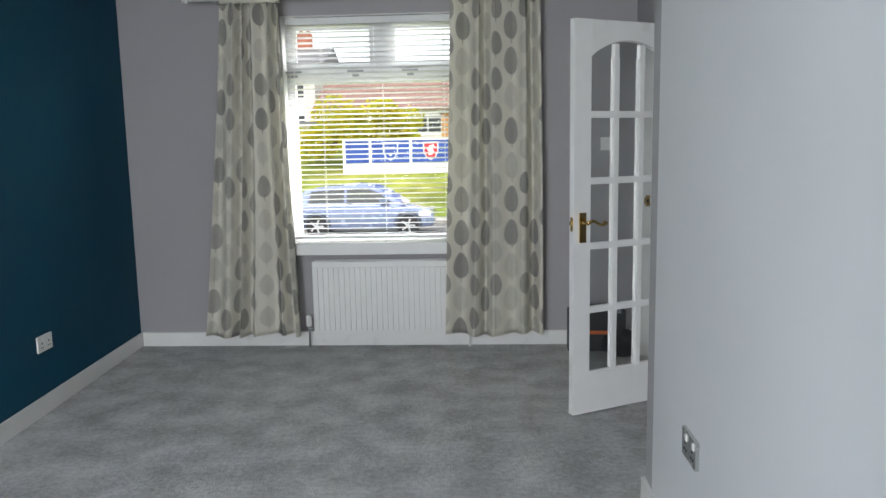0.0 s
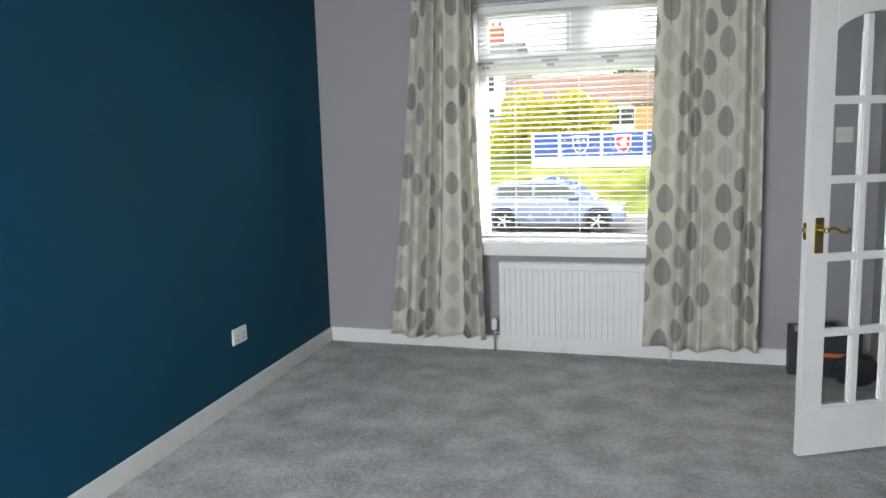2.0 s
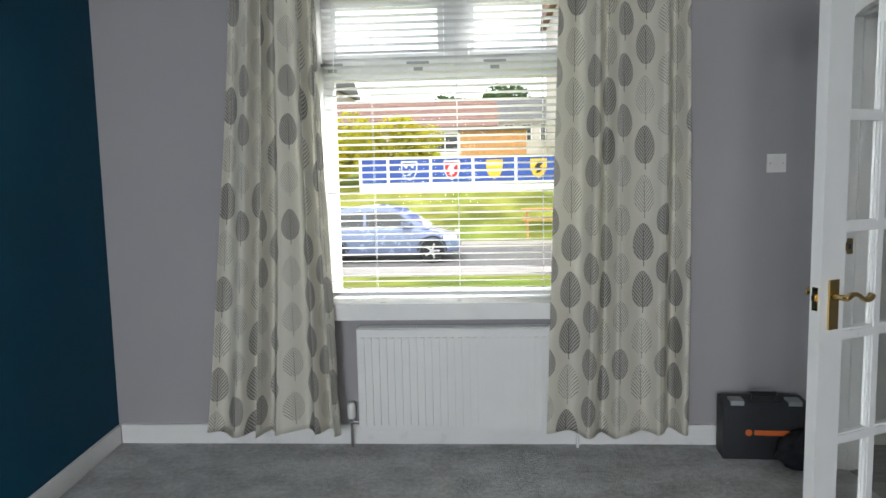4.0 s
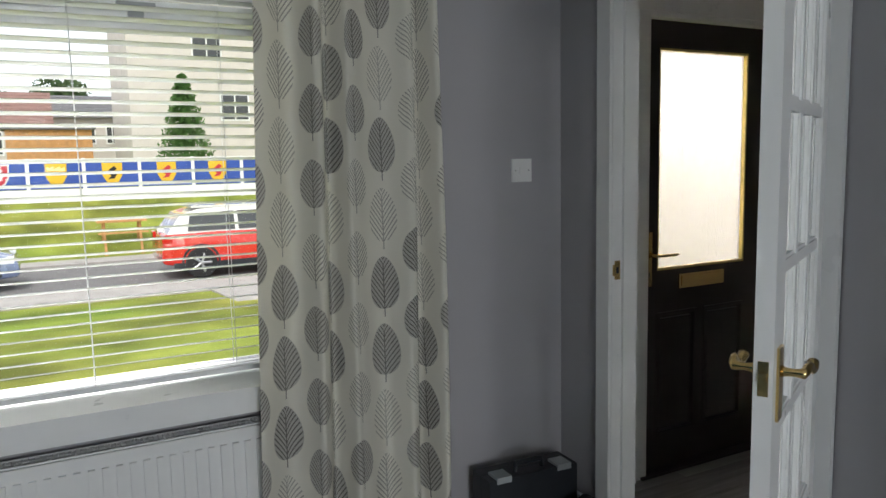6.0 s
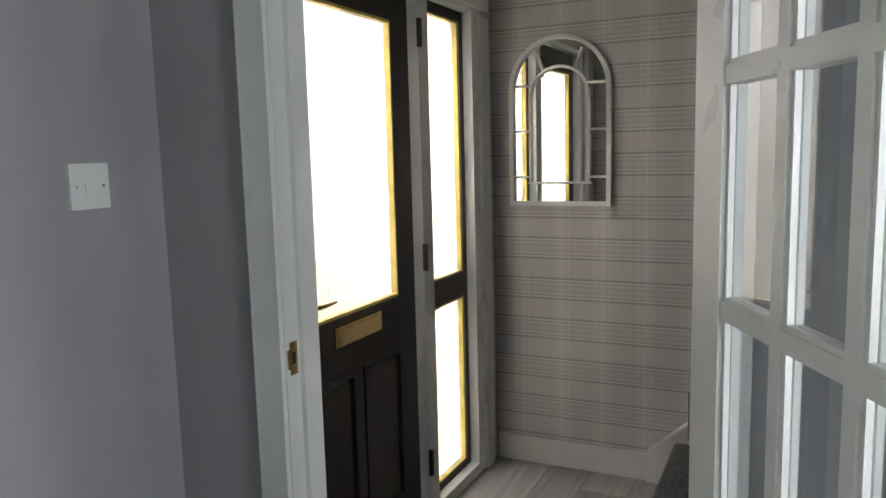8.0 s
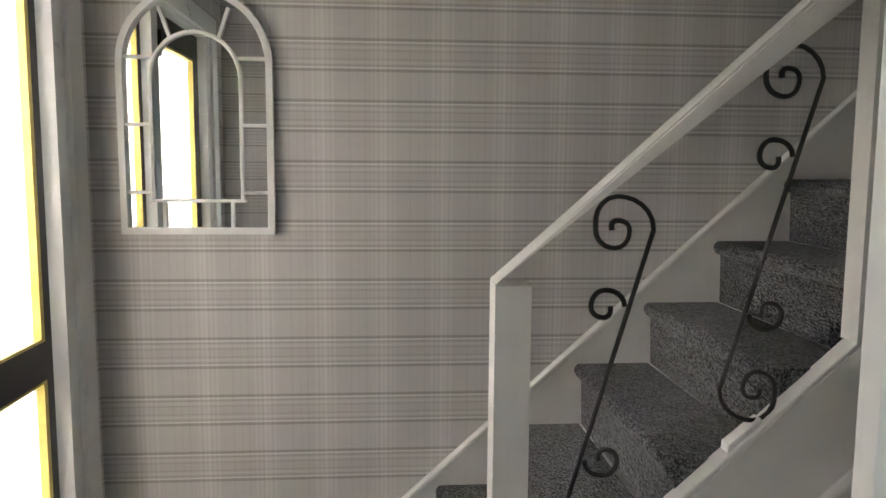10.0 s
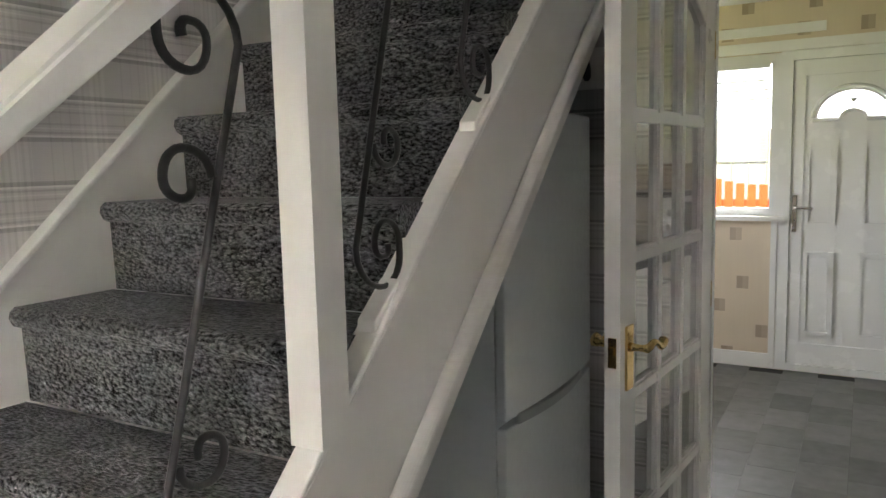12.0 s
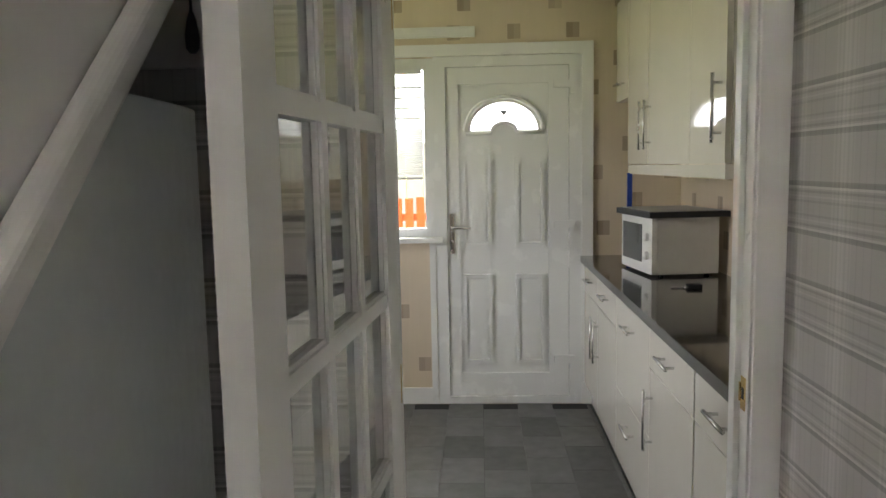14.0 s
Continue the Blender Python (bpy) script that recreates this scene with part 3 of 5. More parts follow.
def curtain(label, xt0, xt1, xb0, xb1, seed, folds):
    """A hanging curtain: folds deepen towards the hem, cloth measured along its width for the print."""
    z0, z1 = 0.115, 2.34
    base = thing("curtain", (xb0 + xb1) / 2, 5.12, z0, label, "curtain", "pair of leaf-print curtains")
    rnd = random.Random(seed)
    ph = [rnd.uniform(0, 6.28) for _ in range(4)]
    nu, nv = 150, 60
    bm = bmesh.new()
    uvl = bm.loops.layers.uv.new("UVMap")
    grid, arc = [], None

    def shape(s, t):
        warp = s + 0.035 * math.sin(2 * math.pi * s * 2 + ph[0]) + 0.012 * math.sin(5 * t + s * 9 + ph[1])
        a = 2 * math.pi * folds * warp + ph[2]
        amp = 0.030 + 0.012 * (1 - t) + 0.012 * math.sin(s * 11 + ph[3])
        wave = math.sin(a) + 0.28 * math.sin(2 * a + 1.0 + 0.8 * t)
        side = 0.010 * math.cos(a)
        k = t ** 0.8
        x = (xb0 + (xb1 - xb0) * s) * (1 - k) + (xt0 + (xt1 - xt0) * s) * k + side
        y = 5.125 - amp * wave - 0.004 * math.sin(t * 7 + s * 5)
        return x, y

    pts0 = [shape(i / nu, 0.25) for i in range(nu + 1)]
    arc = [0.0]
    for p, q in zip(pts0, pts0[1:]):
        arc.append(arc[-1] + math.hypot(q[0] - p[0], q[1] - p[1]))
    for j in range(nv + 1):
        t = j / nv
        row = []
        for i in range(nu + 1):
            x, y = shape(i / nu, t)
            hem = 0.010 * math.sin(i / nu * 7 + seed) * (1 - t) ** 3
            row.append(bm.verts.new((x - base.location.x, y - 5.12, t * (z1 - z0) + hem)))
        grid.append(row)
    for j in range(nv):
        for i in range(nu):
            f = bm.faces.new((grid[j][i], grid[j][i + 1], grid[j + 1][i + 1], grid[j + 1][i]))
            for lp, (a, b) in zip(f.loops, ((i, j), (i + 1, j), (i + 1, j + 1), (i, j + 1))):
                lp[uvl].uv = (arc[a] + seed * 0.4, b / nv * (z1 - z0))
    ob = part("cloth", bm, CURTAIN, base, "cream cloth printed with grey leaves", True)
    sol = ob.modifiers.new("thickness", "SOLIDIFY")
    sol.thickness = 0.0022
    part("header_tape", bev(boxes((min(xt0, xt1) - base.location.x, max(xt0, xt1) - base.location.x, -0.012, 0.018, z1 - z0 - 0.005, z1 - z0 + 0.02)), 0.004), CURTAIN, base)
    return base


curtain("cream curtain printed with grey leaves, flared at the hem", -1.33, -0.94, -1.555, -0.885, 3, 5.0)
curtain("cream curtain printed with grey leaves beside the light switch", 0.17, 0.75, 0.10, 0.765, 8, 4.0)

rad = thing("radiator", -0.29, 5.25, 0.10, "white double panel radiator under the window", "radiator")
rbm = boxes((-0.525, 0.525, -0.045, -0.033, 0.0, 0.515))
bev(rbm, 0.004)
part("front_panel", rbm, RADW, rad)
for i in range(28):
    x = -0.50 + i * 1.0 / 27
    part("rib", bev(boxes((x - 0.0095, x + 0.0095, -0.056, -0.0452, 0.03, 0.475)), 0.005), RADW, rad)
part("back_panel", boxes((-0.52, 0.52, 0.03, 0.042, 0.0, 0.515)), RADW, rad)
grille = boxes((-0.525, 0.525, -0.033, -0.026, 0.507, 0.52), (-0.525, 0.525, 0.024, 0.03, 0.507, 0.52), (-0.525, 0.525, -0.003, 0.001, 0.508, 0.519))
for i in range(71):
    x = -0.525 + i * 0.015
    box(grille, x - 0.0022, x + 0.0022, -0.026, 0.024, 0.509, 0.5175)
part("top_grille", grille, RADW, rad, "slotted top grille")
part("side_cap", bev(boxes((-0.529, -0.5255, -0.045, 0.042, 0.0, 0.52)), 0.001), RADW, rad)
part("side_cap", bev(boxes((0.5255, 0.529, -0.045, 0.042, 0.0, 0.52)), 0.001), RADW, rad)
for x in (-0.3, 0.27):
    part("bracket", boxes((x, x + 0.03, 0.0425, 0.06, 0.1, 0.45)), RADW, rad)
part("valve_body", tube([(-0.575, 0.0, -0.10), (-0.575, 0.0, 0.05)], 0.008, 10), CHROME, rad, "chrome valve tail")
part("valve_head", tube([(-0.575, 0.0, 0.05), (-0.575, 0.0, 0.062), (-0.575, 0.0, 0.12), (-0.575, 0, 0.132)], [0.017, 0.021, 0.021, 0.014], 16), PLASTIC, rad, "white thermostatic valve head", True)
part("valve_stub", tube([(-0.575, 0, 0.03), (-0.526, 0, 0.03)], 0.01, 10), CHROME, rad)
part("return_pipe", tube([(0.555, 0.0, -0.10), (0.555, 0.0, 0.035), (0.526, 0, 0.035)], 0.008, 10), RADW, rad)


def double_socket(name, x, y, z, turn, face, label):
    s = thing(name, x, y, z, label, "socket", turn=turn)
    part("plate", bev(boxes((-0.073, 0.073, -0.011, 0.0, 0, 0.086)), 0.004), face, s)
    for dx in (-0.036, 0.036):
        part("rocker", bev(boxes((dx - 0.006 + 0.012, dx + 0.006 + 0.012, -0.0145, -0.0112, 0.055, 0.077)), 0.002), PLASTIC, s)
        part("pin_holes", boxes((dx - 0.004, dx + 0.004, -0.0122, -0.0112, 0.042, 0.052), (dx - 0.014, dx - 0.006, -0.0122, -0.0112, 0.020, 0.025), (dx + 0.006, dx + 0.014, -0.0122, -0.0112, 0.020, 0.025)), DARKGAP, s)
    return s


double_socket("power_socket", -2.022, 3.985, 0.337, 93.8, PLASTIC, "white plastic double socket on the blue wall")
double_socket("power_socket", 0.98, 2.345, 0.435, -90, CHROME, "brushed steel double socket on the near wall")

sw = thing("light_switch", 1.21, 5.31, 1.343, "white single light switch on the grey wall", "light switch")
part("plate", bev(boxes((-0.044, 0.044, -0.009, 0, 0, 0.088)), 0.004), PLASTIC, sw)
part("rocker", bev(boxes((-0.012, 0.012, -0.0135, -0.0092, 0.030, 0.056)), 0.002), PLASTIC, sw)
for dx in (-0.03, 0.03):
    part("screw", tube([(dx, -0.0105, 0.044), (dx, -0.0092, 0.044)], 0.003, 8), CHROME, sw)


# ---- glazed internal doors ----
def glazed_door(name, hinge, latch, label, W=0.762):
    """Fifteen-light door, x along the leaf from hinge to latch edge, arched top row."""
    d = Vector(latch) - Vector(hinge)
    HT, T = 1.975, 0.0185
    door = thing(name, hinge[0], hinge[1], 0.012, label, "door", turn=math.degrees(math.atan2(d.y, d.x)))
    st, top, bot = 0.098, 0.13, 0.21
    gx0, gx1, gz0, gz1 = st, W - st, bot, HT - top
    part("stile", bev(boxes((0, st, -T, T, 0, HT)), 0.004), WHITE, door)
    part("stile", bev(boxes((W - st, W, -T, T, 0, HT)), 0.004), WHITE, door)
    part("bottom_rail", bev(boxes((st, W - st, -T, T, 0, bot)), 0.003), WHITE, door)
    arch = [(gx0, HT)]
    arch.append((gx0, gz1 - 0.05))
    for k in range(1, 16):
        q = k / 16
        arch.append((gx0 + (gx1 - gx0) * q, gz1 - 0.05 + 0.085 * math.sin(math.pi * q) ** 0.75))
    arch += [(gx1, gz1 - 0.05), (gx1, HT)]
    part("top_rail", bev(prism(arch, -T, T, "y"), 0.003, 1, 0.9), WHITE, door, "arched top rail")
    bar = 0.013
    cols = [gx0 + (gx1 - gx0) * k / 3 for k in range(4)]
    rows = [gz0 + (gz1 - gz0) * k / 5 for k in range(6)]
    for x in cols[1:3]:
        part("glazing_bar", bev(boxes((x - bar, x + bar, -T + 0.003, T - 0.003, gz0, gz1 + 0.02)), 0.006, 2), WHITE, door)
    for z in rows[1:5]:
        for a, b in zip(cols, cols[1:]):
            a2, b2 = a + (bar if a != cols[0] else 0), b - (bar if b != cols[3] else 0)
            part("glazing_bar", bev(boxes((a2, b2, -T + 0.003, T - 0.003, z - bar, z + bar)), 0.006, 2), WHITE, door)
    for i in range(3):
        for j in range(5):
            zt = rows[j + 1] if j < 4 else gz1 + 0.03
            p = part("pane", boxes((cols[i] + 0.004, cols[i + 1] - 0.004, -0.002, 0.002, rows[j] + 0.004, zt - 0.002)), GLASS, door)
            p.visible_shadow = False
            for sgn in (-1, 1):
                a, b = (cols[i] + (bar if i else 0), cols[i + 1] - (bar if i < 2 else 0))
                lo, hi = rows[j] + (bar if j else 0), rows[j + 1] - (bar if j < 4 else 0.05)
                y0, y1 = sorted((sgn * 0.0025, sgn * 0.011))
                part("bead", boxes((a, a + 0.007, y0, y1, lo, hi), (b - 0.007, b, y0, y1, lo, hi), (a + 0.007, b - 0.007, y0, y1, lo, lo + 0.007)), WHITE, door)
    lz = 0.99
    part("latch_plate", boxes((W, W + 0.0015, -0.010, 0.010, lz - 0.042, lz + 0.028)), BRASS, door, "brass latch faceplate")
    part("latch_bolt", boxes((W + 0.0016, W + 0.009, -0.006, 0.006, lz - 0.012, lz + 0.006)), BRASS, door)
    # levers point from the latch stile back over the leaf
    for s in (-1, 1):
        lever_set_flip(door, W - 0.05, lz, s)
    for z in (0.2, 1.0, 1.75):
        part("hinge", boxes((-0.004, -0.0002, -0.02, 0.02, z - 0.04, z + 0.04)), BRASS, door)
    return door


def lever_set_flip(door, x, z, side):
    y = side * 0.0190
    plate = part("handle_plate", bev(boxes((x - 0.020, x + 0.020, min(y, y + side * 0.006), max(y, y + side * 0.006), z - 0.10, z + 0.05)), 0.003), BRASS, door, "brass backplate")
    pts, rs = [], []
    for k in range(19):
        q = k / 18
        if q < 0.3:
            pts.append((x, y + side * (0.006 + 0.042 * q / 0.3), z))
            rs.append(0.012 - 0.004 * math.sin(q / 0.3 * math.pi))
        else:
            w = (q - 0.3) / 0.7
            pts.append((x - 0.105 * w, y + side * (0.048 + 0.006 * math.sin(w * 3)), z + 0.011 * math.sin(w * 2.0 * math.pi)))
            rs.append(0.010 - 0.003 * math.sin(w * math.pi) + (0.002 if w > 0.8 else 0))
    part("lever", tube(pts, rs, 10), BRASS, plate, "scrolled brass lever", True)


glazed_door("glazed_door", (1.392, 4.192, 0), (0.803, 3.879, 0), "white glazed panel door standing open into the lounge", 0.668)
glazed_door("glazed_door", (2.290, 1.864, 0), (2.352, 2.62, 0), "white glazed kitchen door standing open into the hall")


def strike(x, y, z, turn, label):
    s = thing("strike_plate", x, y, z, label, "strike plate", turn=turn)
    part("plate", boxes((-0.013, 0.013, -0.0015, 0.0, -0.035, 0.035)), BRASS, s)
    part("keep", boxes((-0.006, 0.006, -0.0022, -0.0016, -0.012, 0.012)), DARKGAP, s)
    part("lip", bev(boxes((-0.022, -0.0132, -0.003, 0.0, -0.02, 0.02)), 0.001), BRASS, s)


strike(1.420, 5.0, 1.02, 0, "brass strike plate on the door lining")
strike(1.565, 1.82, 0.975, 90, "brass strike plate on the kitchen door lining")

# ---- tool case and bag ----
case = thing("tool_case", 1.125, 5.17, 0.0, "black plastic power tool case with grey clasps", "tool case", turn=-3)
part("lower_shell", bev(boxes((-0.19, 0.19, -0.065, 0.0, 0.0, 0.275)), 0.022, 3), BLACKPLASTIC, case)
part("upper_shell", bev(boxes((-0.19, 0.19, 0.003, 0.065, 0.0, 0.275)), 0.022, 3), BLACKPLASTIC, case)
part("carry_handle", tube([(-0.06, -0.02, 0.27), (-0.055, -0.02, 0.305), (0.055, -0.02, 0.305), (0.06, -0.02, 0.27)], 0.011, 8), BLACKPLASTIC, case)
for x in (-0.13, 0.13):
    part("clasp", bev(boxes((x - 0.03, x + 0.03, -0.07, -0.0, 0.262, 0.285)), 0.006), GREYPLASTIC, case, "grey plastic clasp")
part("label_bar", boxes((-0.05, 0.11, -0.0668, -0.0655, 0.118, 0.142)), ORANGE, case, "orange marking")
part("label_badge", tube([(-0.075, -0.0655, 0.13), (-0.075, -0.0668, 0.13)], 0.016, 16), ORANGE, case)
bag = thing("cloth_bag", 1.275, 5.03, 0.0, "crumpled black cloth bag slumped on the carpet", "bag", turn=12)
bb = bmesh.new()
bmesh.ops.create_icosphere(bb, subdivisions=4, radius=1)
for v in bb.verts:
    p = v.co.copy()
    k = 1 + 0.22 * noise.noise(p * 2.2) + 0.06 * noise.noise(p * 7)
    v.co = Vector((p.x * 0.125 * k, p.y * 0.085 * k, max(0.0, 0.07 + p.z * 0.095 * k)))
part("body", bb, BAGCLOTH, bag, "", True)
part("strap", tube([(-0.08, -0.02, 0.12), (-0.03, -0.03, 0.178), (0.03, -0.02, 0.17), (0.07, 0.0, 0.12)], 0.009, 8, flat=0.4), BAGCLOTH, bag, "", True)


# ---- hall: front door and sidelight ----
fd = tagged(new("door_1"), "dark brown front door with obscured glass, in a white frame", "front door", "", "structure")
fd.location = (0, 5.40, 0)
part("outer_frame", bev(boxes((1.80, 1.872, -0.085, 0.06, 0, 2.07), (2.645, 2.725, -0.085, 0.06, 0, 2.01), (3.135, 3.24, -0.085, 0.06, 0, 2.07), (1.872, 3.135, -0.085, 0.06, 2.01, 2.07), (2.725, 3.135, -0.085, 0.06, 0, 0.05)), 0.006), WHITE, fd, "white painted timber frame")
part("architrave", bev(boxes((3.20, 3.29, -0.10, -0.0852, 0, 2.0), (1.70, 3.29, -0.10, -0.0852, 2.03, 2.12), (1.70, 1.80, -0.10, -0.0852, 0, 2.03)), 0.005), WHITE, fd)
dx0, dx1 = 1.876, 2.640
leaf = part("door_leaf", bev(boxes((dx0, 1.962, -0.045, 0.0, 0.01, 2.005), (2.515, dx1, -0.045, 0.0, 0.01, 2.005), (1.962, 2.515, -0.045, 0.0, 1.89, 2.005), (1.962, 2.515, -0.045, 0.0, 0.01, 0.17), (1.962, 2.515, -0.045, 0.0, 0.735, 0.925), (2.205, 2.255, -0.045, 0.0, 0.17, 0.735), (1.962, 2.205, -0.028, -0.01, 0.17, 0.735), (2.255, 2.515, -0.028, -0.01, 0.17, 0.735)), 0.004), DOORBROWN, fd, "dark brown panelled door leaf")
for xa, xb in ((1.962, 2.205), (2.255, 2.515)):
    part("raised_panel", bev(boxes((xa + 0.03, xb - 0.03, -0.042, -0.0285, 0.20, 0.705)), 0.012, 1), DOORBROWN, leaf)
    part("panel_moulding", bev(boxes((xa, xa + 0.016, -0.052, -0.0285, 0.17, 0.735), (xb - 0.016, xb, -0.052, -0.0285, 0.17, 0.735), (xa + 0.016, xb - 0.016, -0.052, -0.0285, 0.17, 0.186), (xa + 0.016, xb - 0.016, -0.052, -0.0285, 0.719, 0.735)), 0.005), DOORBROWN, leaf)
part("obscured_pane", boxes((1.962, 2.515, -0.022, -0.018, 0.925, 1.89)), OBSCURED, leaf, "rain-patterned obscured glass")
part("glazing_bead", boxes((1.962, 1.970, -0.044, -0.023, 0.925, 1.89), (2.507, 2.515, -0.044, -0.023, 0.925, 1.89), (1.970, 2.507, -0.044, -0.023, 0.925, 0.935), (1.970, 2.507, -0.044, -0.023, 1.88, 1.89)), GOLDTRIM, leaf, "gold glazing bead")
lb = part("letter_plate", bev(boxes((2.09, 2.375, -0.053, -0.0455, 0.835, 0.90)), 0.004), BRASS, fd, "brass letter plate")
part("letter_flap", bev(boxes((2.105, 2.36, -0.057, -0.0532, 0.845, 0.89)), 0.002), BRASS, lb)
hp = part("handle_plate", bev(boxes((1.893, 1.925, -0.053, -0.0455, 0.86, 1.10)), 0.003), BRASS, fd, "long brass backplate")
part("lever", tube([(1.91, -0.053, 1.0), (1.91, -0.095, 1.0), (1.93, -0.10, 1.0), (1.985, -0.10, 0.998), (2.03, -0.10, 1.0)], [0.01, 0.008, 0.008, 0.007, 0.006], 10), BRASS, hp, "", True)
part("keyhole", boxes((1.906, 1.912, -0.0538, -0.0531, 0.90, 0.925)), DARKGAP, hp)
for z in (0.25, 1.05, 1.86):
    part("hinge", bev(boxes((2.636, 2.650, -0.10, -0.0852, z - 0.05, z + 0.05)), 0.003), DOORBROWN, fd)
side = part("sidelight_frame", bev(boxes((2.729, 2.762, -0.045, 0.0, 0.052, 2.006), (3.095, 3.131, -0.045, 0.0, 0.052, 2.006), (2.762, 3.095, -0.045, 0.0, 1.965, 2.006), (2.762, 3.095, -0.045, 0.0, 0.052, 0.085), (2.762, 3.095, -0.045, 0.0, 0.82, 0.925)), 0.003), DOORBROWN, fd, "dark brown sidelight sash")
for za, zb in ((0.085, 0.82), (0.925, 1.965)):
    part("obscured_pane", boxes((2.762, 3.095, -0.022, -0.018, za, zb)), OBSCURED, side, "rain-patterned obscured glass")
    part("glazing_bead", boxes((2.762, 2.768, -0.044, -0.023, za, zb), (3.075, 3.095, -0.044, -0.023, za, zb), (2.768, 3.075, -0.044, -0.023, za, za + 0.008), (2.768, 3.075, -0.044, -0.023, zb - 0.008, zb)), GOLDTRIM, side, "gold glazing bead")
notice = part("notice", boxes((2.775, 2.835, -0.0238, -0.0224, 0.94, 1.16)), PLASTIC, side, "small printed paper notice on the glass")
for k in range(12):
    part("print_line", boxes((2.780, 2.830, -0.0248, -0.0240, 0.952 + k * 0.0165, 0.959 + k * 0.0165)), GREYPLASTIC, notice)
structure("threshold", bev(boxes((1.84, 2.66, 5.30, 5.46, 0.0, 0.012)), 0.003), DOORBROWN, "dark timber threshold", "threshold")

# ---- hall mirror ----
mir = thing("arched_mirror", 3.36, 5.003, 1.19, "white arched window-pane mirror on the check wallpaper", "mirror", turn=-90)
MW, MS, MH = 0.225, 0.50, 0.725


def arch_pts(w, s, h, n=20):
    return [(-w, 0.0), (w, 0.0), (w, s)] + [(w * math.cos(math.pi * k / n), s + (h - s) * math.sin(math.pi * k / n)) for k in range(1, n)] + [(-w, s)]


def ring(o, i, y0, y1):
    bm = bmesh.new()
    lay = [[bm.verts.new((x, y, z)) for x, z in p] for p in (o, i) for y in (y0, y1)]
    n = len(o)
    for k in range(n):
        j = (k + 1) % n
        bm.faces.new((lay[0][k], lay[0][j], lay[2][j], lay[2][k]))
        bm.faces.new((lay[1][k], lay[3][k], lay[3][j], lay[1][j]))
        bm.faces.new((lay[0][k], lay[1][k], lay[1][j], lay[0][j]))
        bm.faces.new((lay[2][k], lay[2][j], lay[3][j], lay[3][k]))
    return bm


inner = [(x * 0.915, z * 0.953 + 0.019) for x, z in arch_pts(MW, MS, MH)]
part("frame", ring(arch_pts(MW, MS, MH), inner, -0.028, -0.002), WHITE, mir, "white painted arched frame")
part("mirror_glass", prism(inner, -0.008, -0.004, "y"), MIRROR, mir)
bar = [(-0.13, 0.10, -0.13, 0.46), (0.13, 0.10, 0.13, 0.46), (-0.14, 0.10, 0.14, 0.10), (-0.205, 0.125, -0.13, 0.125), (0.13, 0.125, 0.205, 0.125), (-0.205, 0.325, -0.13, 0.325), (0.13, 0.325, 0.205, 0.325), (-0.205, 0.52, -0.125, 0.52), (0.125, 0.52, 0.205, 0.52), (-0.07, 0.575, -0.10, 0.665), (0.07, 0.575, 0.10, 0.665), (-0.10, 0.02, -0.10, 0.10), (0.10, 0.02, 0.10, 0.10)]
for xa, za, xb, zb in bar:
    part("bar", tube([(xa, -0.017, za), (xb, -0.017, zb)], 0.0065, 4), WHITE, mir)
part("inner_arch", tube([(0.13 * math.cos(math.pi * k / 14), -0.017, 0.46 + 0.135 * math.sin(math.pi * k / 14)) for k in range(15)], 0.0065, 6), WHITE, mir)

# ---- stairs ----
RISE, GOING, NOSE1 = 0.195, 0.2183, 4.506
SX0, SX1 = 2.548, 3.325
stair = thing("staircase", 2.83, 4.5, 0.0, "straight flight in dark flecked carpet with white strings", "staircase")
for n in range(1, 13):
    y, z = NOSE1 - (n - 1) * GOING - 4.5, n * RISE
    prof = [(y - GOING - 0.02, z - RISE), (y - 0.028, z - RISE), (y - 0.024, z - 0.045), (y - 0.008, z - 0.038), (y, z - 0.022), (y - 0.003, z - 0.009), (y - 0.014, z), (y - GOING - 0.02, z)]
    if n < 8:
        bm = prism(prof, SX0 - 2.83, SX1 - 2.83)
    else:  # the upper steps are cut back flush with the string on the open side
        bm = prism(prof, SX0 - 2.83, 2.72 - 2.83)
        cut = bmesh.ops.bisect_plane(bm, geom=bm.verts[:] + bm.edges[:] + bm.faces[:], plane_co=(0, 3.40 - 4.5, 1.085 - 0.26), plane_no=(0, -0.905, -1), clear_outer=True)
        bmesh.ops.edgeloop_fill(bm, edges=[e for e in cut["geom_cut"] if isinstance(e, bmesh.types.BMEdge)])
        rest = prism(prof, 2.7202 - 2.83, SX1 - 2.83)
        spare = bpy.data.meshes.new("spare")
        rest.to_mesh(spare)
        rest.free()
        bm.from_mesh(spare)
        bpy.data.meshes.remove(spare)
    part("step", bm, STAIRCARPET, stair, "carpeted step with rounded nosing" if n == 1 else "", False)


def string_z(y):
    return 1.085 + 0.905 * (3.40 - y)


yb, ye = 4.22, 1.86
low = 0.318


def pl(pts):
    return [(y - 4.5, z) for y, z in pts]


